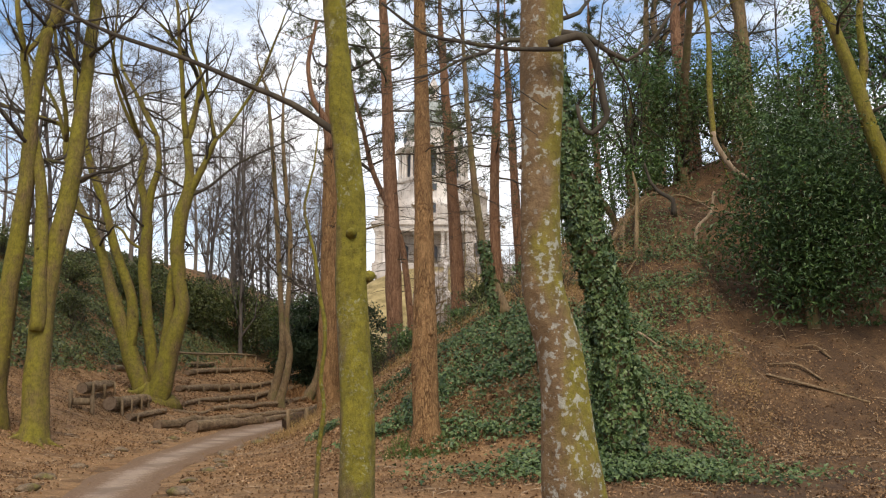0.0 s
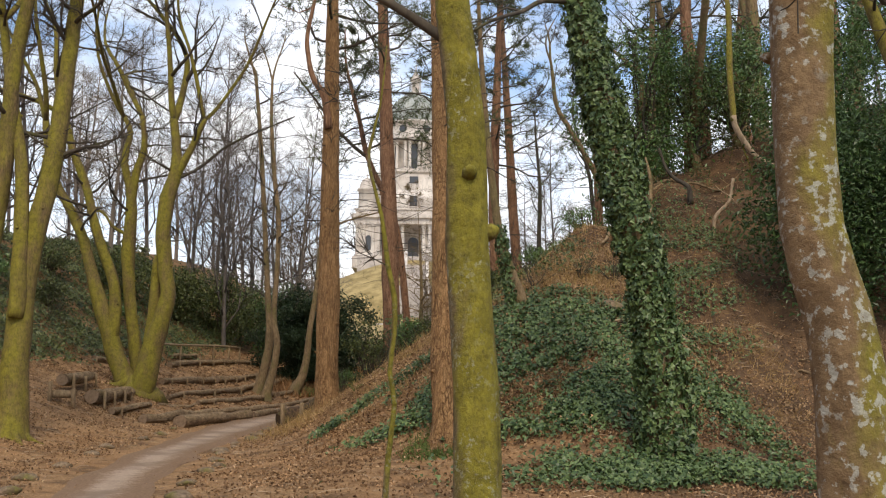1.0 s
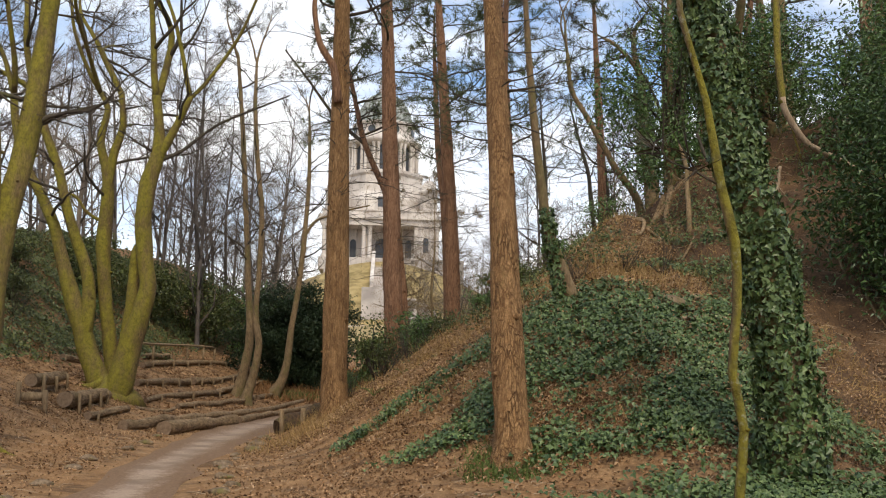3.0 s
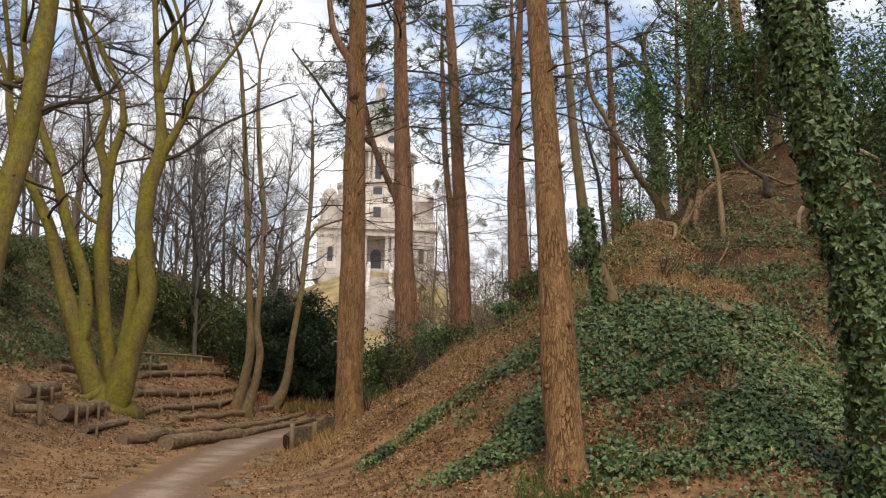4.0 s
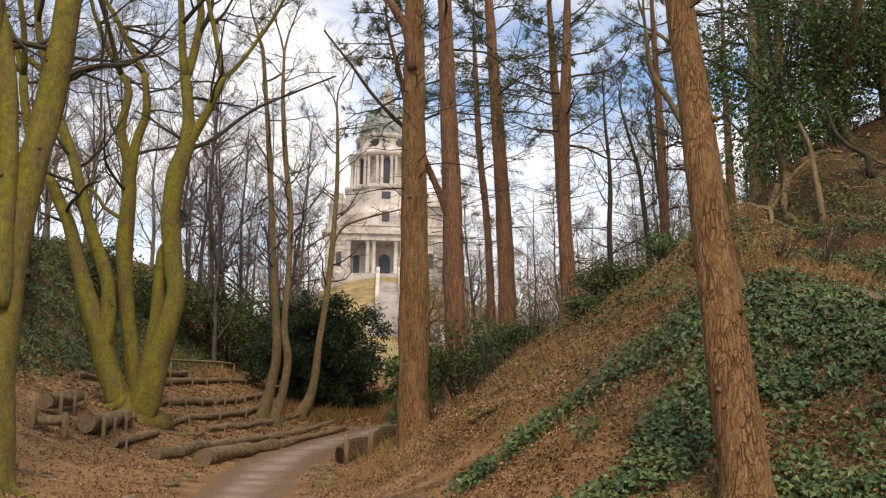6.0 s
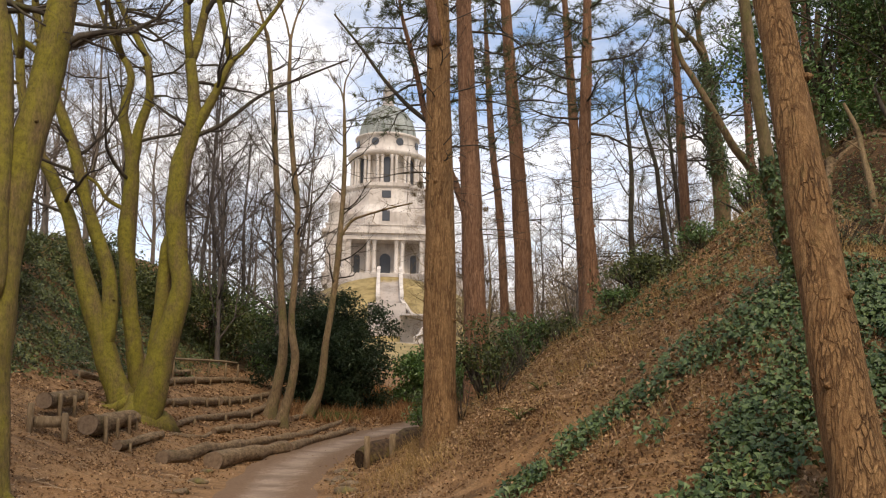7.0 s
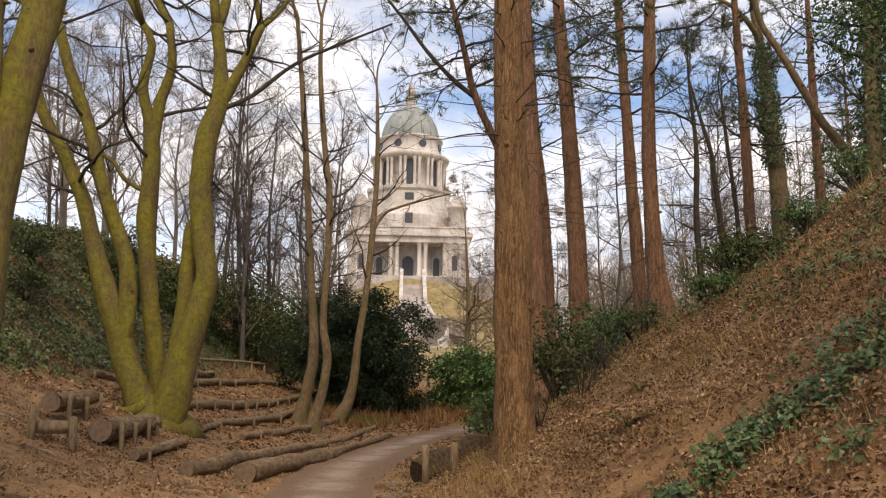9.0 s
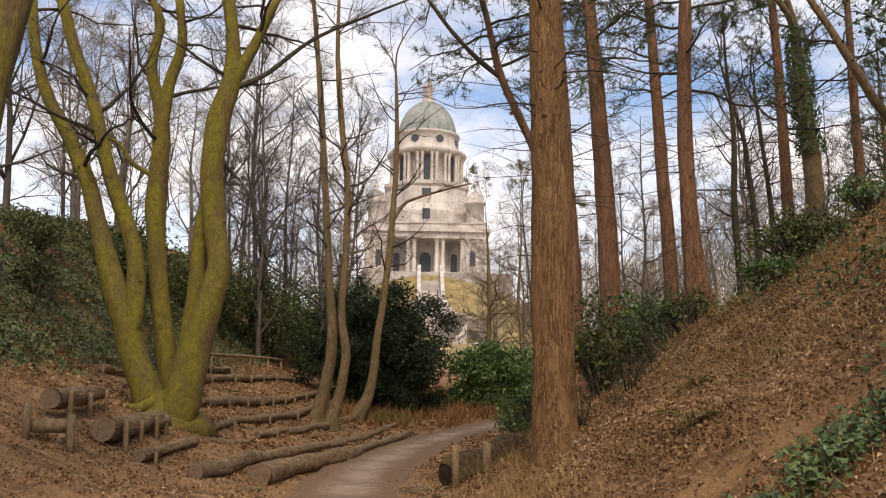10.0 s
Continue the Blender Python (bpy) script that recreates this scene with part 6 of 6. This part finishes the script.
def off_path(x, y, half=0.75):
    return sstep(half, half + 0.5, abs(x - bend(y, PATH_MID)))


def stuff(name, buf, mat, label, category):
    return tagged(part(name, buf, mat, smooth=False), label, category, kind="stuff")


def trail(x, y):
    """How much of the floor cover is left on the bare track that slants up the slope."""
    return 1 - 0.85 * math.exp(-((y - 19.75 - 0.16 * (x + 1.5)) / 0.42) ** 2) * sstep(-3.6, -2.6, x) * (1 - sstep(1.5, 2.5, x))


def litter_chance(x, y):
    return trail(x, y) * (0.25 + 0.75 * patchy(x, y, 0.7, 0.4, 0.7, 9.0)) * (0.04 + 0.96 * off_path(x, y)) * (1 - 0.85 * sstep(1.6, 2.8, right_hill(x, y)) * sstep(2.5, 4.0, x))


b = Buf()
p, n, rng = scatter(66000, (-13, 8.5), (9, 31), 501, litter_chance)
p[:, 2] += rng.uniform(0.005, 0.03, len(p))
leaves(b, p, n, 0.048, rng, 0.6, 0.6, 0.4)
p, n, rng = scatter(44000, (-5.0, 4.5), (13, 27), 511, lambda x, y: trail(x, y) * (0.3 + 0.7 * patchy(x, y, 1.1, 0.38, 0.62, 5.0)) * sstep(0.1, 0.5, right_hill(x, y)))
p[:, 2] += rng.uniform(0.005, 0.04, len(p))
leaves(b, p, n, 0.046, rng, 0.5, 0.8, 0.45)
p, n, rng = scatter(24000, (-13.5, 4), (30, 54), 502, litter_chance)
p[:, 2] += 0.02
leaves(b, p, n, 0.10, rng, 0.7, 0.35)
p, n, rng = scatter(3200, (-1.5, 5), (14.4, 20.5), 516, lambda x, y: 0.2 + 0.8 * patchy(x, y, 1.4, 0.4, 0.65, 11.0))
p = p + n * rng.uniform(0.08, 0.2, len(p))[:, None]
leaves(b, p, n, 0.055, rng, 0.55, 0.6, 0.45)
stuff("dead_leaves", b, DRY_LEAF, "scattered curled brown dead leaves", "leaf litter")


def pale_chance(x, y):
    slope = sstep(0.2, 0.7, right_hill(x, y)) * (1 - sstep(3.0, 4.5, x)) * trail(x, y) * (0.2 + 0.8 * patchy(x, y, 0.8, 0.42, 0.62, 14.0))
    gully = math.exp(-(((x - 6.0) / 2.2) ** 2 + ((y - 17.3) / 1.5) ** 2)) * (0.2 + 0.8 * patchy(x, y, 1.0, 0.4, 0.6, 16.0))
    return max(slope, gully, 0.04 * off_path(x, y))


b = Buf()
p, n, rng = scatter(15000, (-12, 10), (12, 31), 517, pale_chance)
p[:, 2] += rng.uniform(0.01, 0.05, len(p))
leaves(b, p, n, 0.05, rng, 0.55, 0.7, 0.4)
stuff("pale_leaves", b, PALE_LEAF, "pale tan beech leaves lying on the slopes", "leaf litter")

b = Buf()
p, n, rng = scatter(2600, (-12, 9), (11, 32), 515, lambda x, y: (0.25 + 0.75 * sstep(0.5, 2.0, right_hill(x, y))) * off_path(x, y))
for q, m in zip(p, n):
    a, ln = rng.uniform(0, 2 * math.pi), rng.uniform(0.12, 0.45)
    d = np.array([math.cos(a), math.sin(a), 0])
    d -= m * (d @ m)
    side = cross(m, d)
    tube(b, [q + m * 0.012, q + d * ln * 0.5 + side * rng.normal(0, 0.03) + m * 0.035, q + d * ln + m * 0.02], [0.006, 0.005, 0.003], 3)
stuff("fallen_twigs", b, DEAD_WOOD, "thin pale fallen twigs on the woodland floor", "twigs")


def mound_chance(x, y):
    dense = sstep(-0.5, 0.6, x) * (1 - sstep(3.8, 5.0, x)) * sstep(14.3, 15.2, y) * (1 - sstep(19.0, 20.3, y))
    mid = 18.72 + 0.45 * noise.noise(Vector((x * 0.9, 3.3, 0.0)))
    broad = 0.27 + 0.22 * noise.noise(Vector((x * 1.3, 9.1, 0.0)))
    strip = 0.7 * math.exp(-((y - mid) / broad) ** 2) * (0.25 + 0.75 * patchy(x, y, 1.6, 0.36, 0.5, 12.0)) * sstep(-2.75, -2.3, x) * (1 - sstep(1.2, 1.8, x))
    loose = 0.55 * patchy(x, y, 0.9, 0.42, 0.62, 4.0) * sstep(-2.2, -1.2, x) * (1 - sstep(0.4, 1.0, x)) * sstep(15.8, 16.4, y) * (1 - sstep(17.9, 18.4, y))
    foot = 0.9 * math.exp(-(((x - 2.4) / 1.5) ** 2 + ((y - 12.9) / 0.8) ** 2)) * patchy(x, y, 1.2, 0.3, 0.55, 2.0)
    up = 0.22 * patchy(right_hill(x, y) * 1.5, x * 0.3 + y * 0.1, 1.0, 0.46, 0.62, 6.0) * sstep(18.5, 20, y) * (1 - sstep(24, 27, y)) * sstep(0.0, 1.2, x) * (1 - sstep(5, 7, x))
    bald = 0.5 * noise.noise(Vector((x * 0.55, y * 0.7, 1.0))) + 0.5 * noise.noise(Vector((x * 1.7, y * 1.9, 8.0)))
    fine = noise.noise(Vector((x * 4.2, y * 4.2, 2.0)))
    dense *= 0.55 + 0.45 * sstep(0.3, 1.2, x)
    dense *= 0.05 + 0.95 * sstep(-0.16, 0.16, 0.75 * bald + 0.5 * fine - 0.2 * sstep(2.4, 4.2, x) + 0.07)
    high = 0.5 * math.exp(-((x - 0.7) / 0.9) ** 2 - ((y - 19.6) / 0.35) ** 2) * patchy(x, y, 1.6, 0.36, 0.55, 3.0)
    return max(dense, strip, loose, foot, up, high)


b = Buf()
p, n, rng = scatter(46000, (-3, 7), (11.8, 26), 503, mound_chance)
p = p + n * rng.uniform(0.02, 0.17, len(p))[:, None]
lobed_leaves(b, p, n + np.array([-0.1, -0.35, 0.6]), 0.066, rng, 0.45)
stuff("ground_ivy", b, IVY_LEAF, "carpet of broad dark green ivy over the mound", "ivy")


def bank_chance(x, y):
    h = left_hill(x, y)
    return sstep(1.5, 2.3, h) * (0.5 + 0.5 * patchy(x, y, 0.55, 0.34, 0.55, 5.0))


b = Buf()
p, n, rng = scatter(78000, (-20, -9), (18, 56), 504, bank_chance)
puff = np.array([0.12 + 0.75 * max(0.0, noise.noise(Vector((q[0] * 0.9, q[1] * 0.9, 4.0)))) + 0.3 * max(0.0, noise.noise(Vector((q[0] * 2.3, q[1] * 2.3, 1.0)))) for q in p])
p = p + n * (puff * rng.uniform(0.15, 1.0, len(p)) ** 0.6)[:, None]
leaves(b, p, n + np.array([0.4, -0.4, 0.5]), 0.11, rng, 0.8, 0.6)
stuff("bank_ivy", b, BANK_LEAF, "ivy and bramble covering the steep bank", "ivy")


b = Buf()
p, n, rng = scatter(2600, (-20, -9), (20, 58), 514, lambda x, y: sstep(1.5, 2.2, left_hill(x, y)) * patchy(x, y, 0.6, 0.5, 0.7, 15.0))
blades(b, p, np.tile((0.2, -0.2, 0.9), (len(p), 1)), 0.55, 0.03, rng, 0.7)
stuff("bank_bracken", b, BRACKEN, "rusty dead bracken between ivy on the bank", "bracken")


def slope_green(x, y):
    return 0.5 * patchy(x, y, 0.7, 0.5, 0.62, 8.0) * sstep(1.0, 2.2, right_hill(x, y)) * (1 - sstep(6.5, 7.5, right_hill(x, y))) * sstep(20.5, 22.5, y)


b = Buf()
p, n, rng = scatter(11000, (-3, 9), (20, 44), 505, slope_green)
p = p + n * rng.uniform(0.03, 0.3, len(p))[:, None]
leaves(b, p, n + np.array([-0.2, -0.3, 0.4]), 0.075, rng, 0.7, 0.7)
stuff("bramble", b, BANK_LEAF, "low green bramble on the slope", "bramble")


def dry_chance(x, y):
    edge = (0.1 if 23.6 < y < 25.8 and x < -3.5 else 0.8) * math.exp(-((x - bend(y, PATH_MID) - 2.1) / 0.6) ** 2) * sstep(20.5, 22, y) * (1 - sstep(27, 29, y))
    crest = 0.9 * math.exp(-(((x - 2.6) / 1.7) ** 2 + ((y - 21.0) / 0.9) ** 2))
    slope = 0.3 * sstep(0.3, 0.9, right_hill(x, y)) * patchy(x, y, 0.8, 0.45, 0.62, 3.0)
    return max(edge, crest, slope) * trail(x, y)


b = Buf()
p, n, rng = scatter(9000, (-5, 6), (15, 34), 506, dry_chance)
blades(b, p, n + np.array([0, 0, 0.8]), 0.24, 0.010, rng, 0.6)
p, n, rng = scatter(34000, (-4.5, 6), (15, 31), 510, lambda x, y: trail(x, y) * (0.15 + 0.85 * patchy(x, y, 0.6, 0.4, 0.65, 2.0)) * sstep(0.15, 0.5, right_hill(x, y)))
p[:, 2] += 0.015
blades(b, p, rng.normal(0, 1, (len(p), 3)) * np.array([1, 1, 0.15]) + n * 0.16, 0.13, 0.009, rng, 0.2)
p, n, rng = scatter(700, (-3.6, 3.5), (18.8, 28), 513, lambda x, y: (0.2 + 0.8 * patchy(x, y, 0.7, 0.4, 0.6, 8.0)) * sstep(0.4, 1.0, right_hill(x, y)))
blades(b, p, np.tile((0, 0, 1.0), (len(p), 1)), 0.42, 0.009, rng, 0.35)
stuff("dry_grass", b, DRY_GRASS, "tufts of dry straw-coloured grass and stalks", "grass")


def thicket_chance(x, y):
    return (0.25 + 0.75 * patchy(x, y, 0.12, 0.35, 0.6, 4.0)) * (0.0 if in_open_view(x - 4.5, y) else 1.0)


b = Buf()
p, n, rng = scatter(34000, (3, 42), (60, 115), 512, thicket_chance)
p[:, 2] += rng.uniform(0, 1, len(p)) ** 1.3 * np.array([7.0 + 4.0 * noise.noise(Vector((q[0] * 0.15, q[1] * 0.15, 2.0))) for q in p])
blades(b, p, np.tile((0, 0, 0.9), (len(p), 1)), 2.0, 0.035, rng, 0.55)
stuff("far_thicket", b, PALE_BRUSH, "pale beige haze of bare scrub on the far slope", "scrub")


def bracken_chance(x, y):
    return sstep(44.5, 46, y) * (1 - sstep(60, 66, y)) * (0.3 + 0.7 * patchy(x, y, 0.8, 0.3, 0.6, 1.0)) * off_path(x, y, 0.9)


b = Buf()
p, n, rng = scatter(12000, (-8, 3), (43, 66), 507, bracken_chance)
blades(b, p, np.tile((0, 0, 1.0), (len(p), 1)), 0.5, 0.05, rng, 0.7)
stuff("dead_bracken", b, BRACKEN, "russet dead bracken at the foot of the bushes", "bracken")
b = Buf()
p, n, rng = scatter(2600, (-1.1, 0.5), (14.6, 16.0), 509, lambda x, y: math.exp(-(((x + 0.32) / 0.42) ** 2 + ((y - 15.2) / 0.4) ** 2)))
blades(b, p, np.tile((0, 0, 1.0), (len(p), 1)), 0.11, 0.02, rng, 0.8)
stuff("moss_cushion", b, GRASS, "yellow-green moss round the pine foot", "moss")
b = Buf()
p, n, rng = scatter(1500, (-6.6, -4.6), (46, 48.5), 508, lambda x, y: math.exp(-(((x + 5.9) / 0.7) ** 2 + ((y - 47.0) / 0.6) ** 2)))
blades(b, p, np.tile((0, 0, 1.0), (len(p), 1)), 0.3, 0.03, rng, 0.5)
stuff("grass_tuft", b, GRASS, "small patch of green grass by the path", "grass")


def fern(x, y, s, seed):
    rr = np.random.default_rng(seed)
    ob = thing("fern", (x, y, floor_z(x, y)), "small yellow-green fern on the leafy slope", "fern", "ferns on the slope")
    for k in range(11):
        a = k * 2.4 + rr.uniform(-0.3, 0.3)
        d = np.array([math.cos(a), math.sin(a), 0])
        q = np.array([d * s * u + np.array([0, 0, s * (1.3 * u - 0.9 * u * u)]) for u in np.linspace(0.05, 1, 9)])
        b = Buf()
        tube(b, q, np.linspace(0.005, 0.002, 9), 4)
        side = np.array([-d[1], d[0], 0])
        for i, u in enumerate(np.linspace(0.15, 0.97, 12)):
            c = q[min(8, int(u * 8))] * (1 - (u * 8 % 1)) + q[min(8, int(u * 8) + 1)] * (u * 8 % 1)
            w = s * 0.22 * (1 - u) + 0.02
            for g in (-1, 1):
                e = c + side * g * w + d * w * 0.4
                b.add([c - d * 0.012, e, c + d * 0.016], [np.array([[0, 1, 2]])])
        part("frond", b, GRASS, ob, smooth=False)


fern(-2.1, 21.0, 0.34, 1)
fern(-1.55, 22.6, 0.26, 2)


def bush_twigs(x, y, s, seed):
    rr = np.random.default_rng(seed)
    ob = thing("twiggy_shrub", (x, y, floor_z(x, y)), "low tangle of bare brown stems", "shrub", "bare shrubs on the slope")
    b = Buf()
    for _ in range(7):
        grow(b, (0, 0, -0.05), rr.normal(0, 0.5, 3) * np.array([1, 1, 0]) + np.array([0, 0, 1.0]), s * rr.uniform(0.7, 1.3), 0.012, 1, rr, (0, 4, 3), wander=0.16)
    part("stem_tangle", b, TWIG_BARK, ob)


for i, (x, y, s) in enumerate([(-1.9, 24.6, 0.9), (-1.4, 25.2, 1.0), (-0.6, 27.2, 1.2), (0.2, 28.6, 1.3), (1.1, 27.6, 1.2), (2.2, 27.0, 1.1), (1.6, 21.0, 0.6), (2.6, 21.3, 0.6), (3.3, 21.2, 0.7), (-2.6, 24.0, 0.8), (0.6, 30.5, 1.5), (-0.4, 33.0, 1.6), (2.8, 29.6, 1.3), (-2.4, 30.5, 1.2), (4.4, 33.0, 1.6), (-2.0, 35.0, 1.5), (-13.0, 30.0, 1.1), (-14.2, 35.5, 1.3), (-12.9, 26.0, 0.9)]):
    bush_twigs(x, y, s, 900 + i)
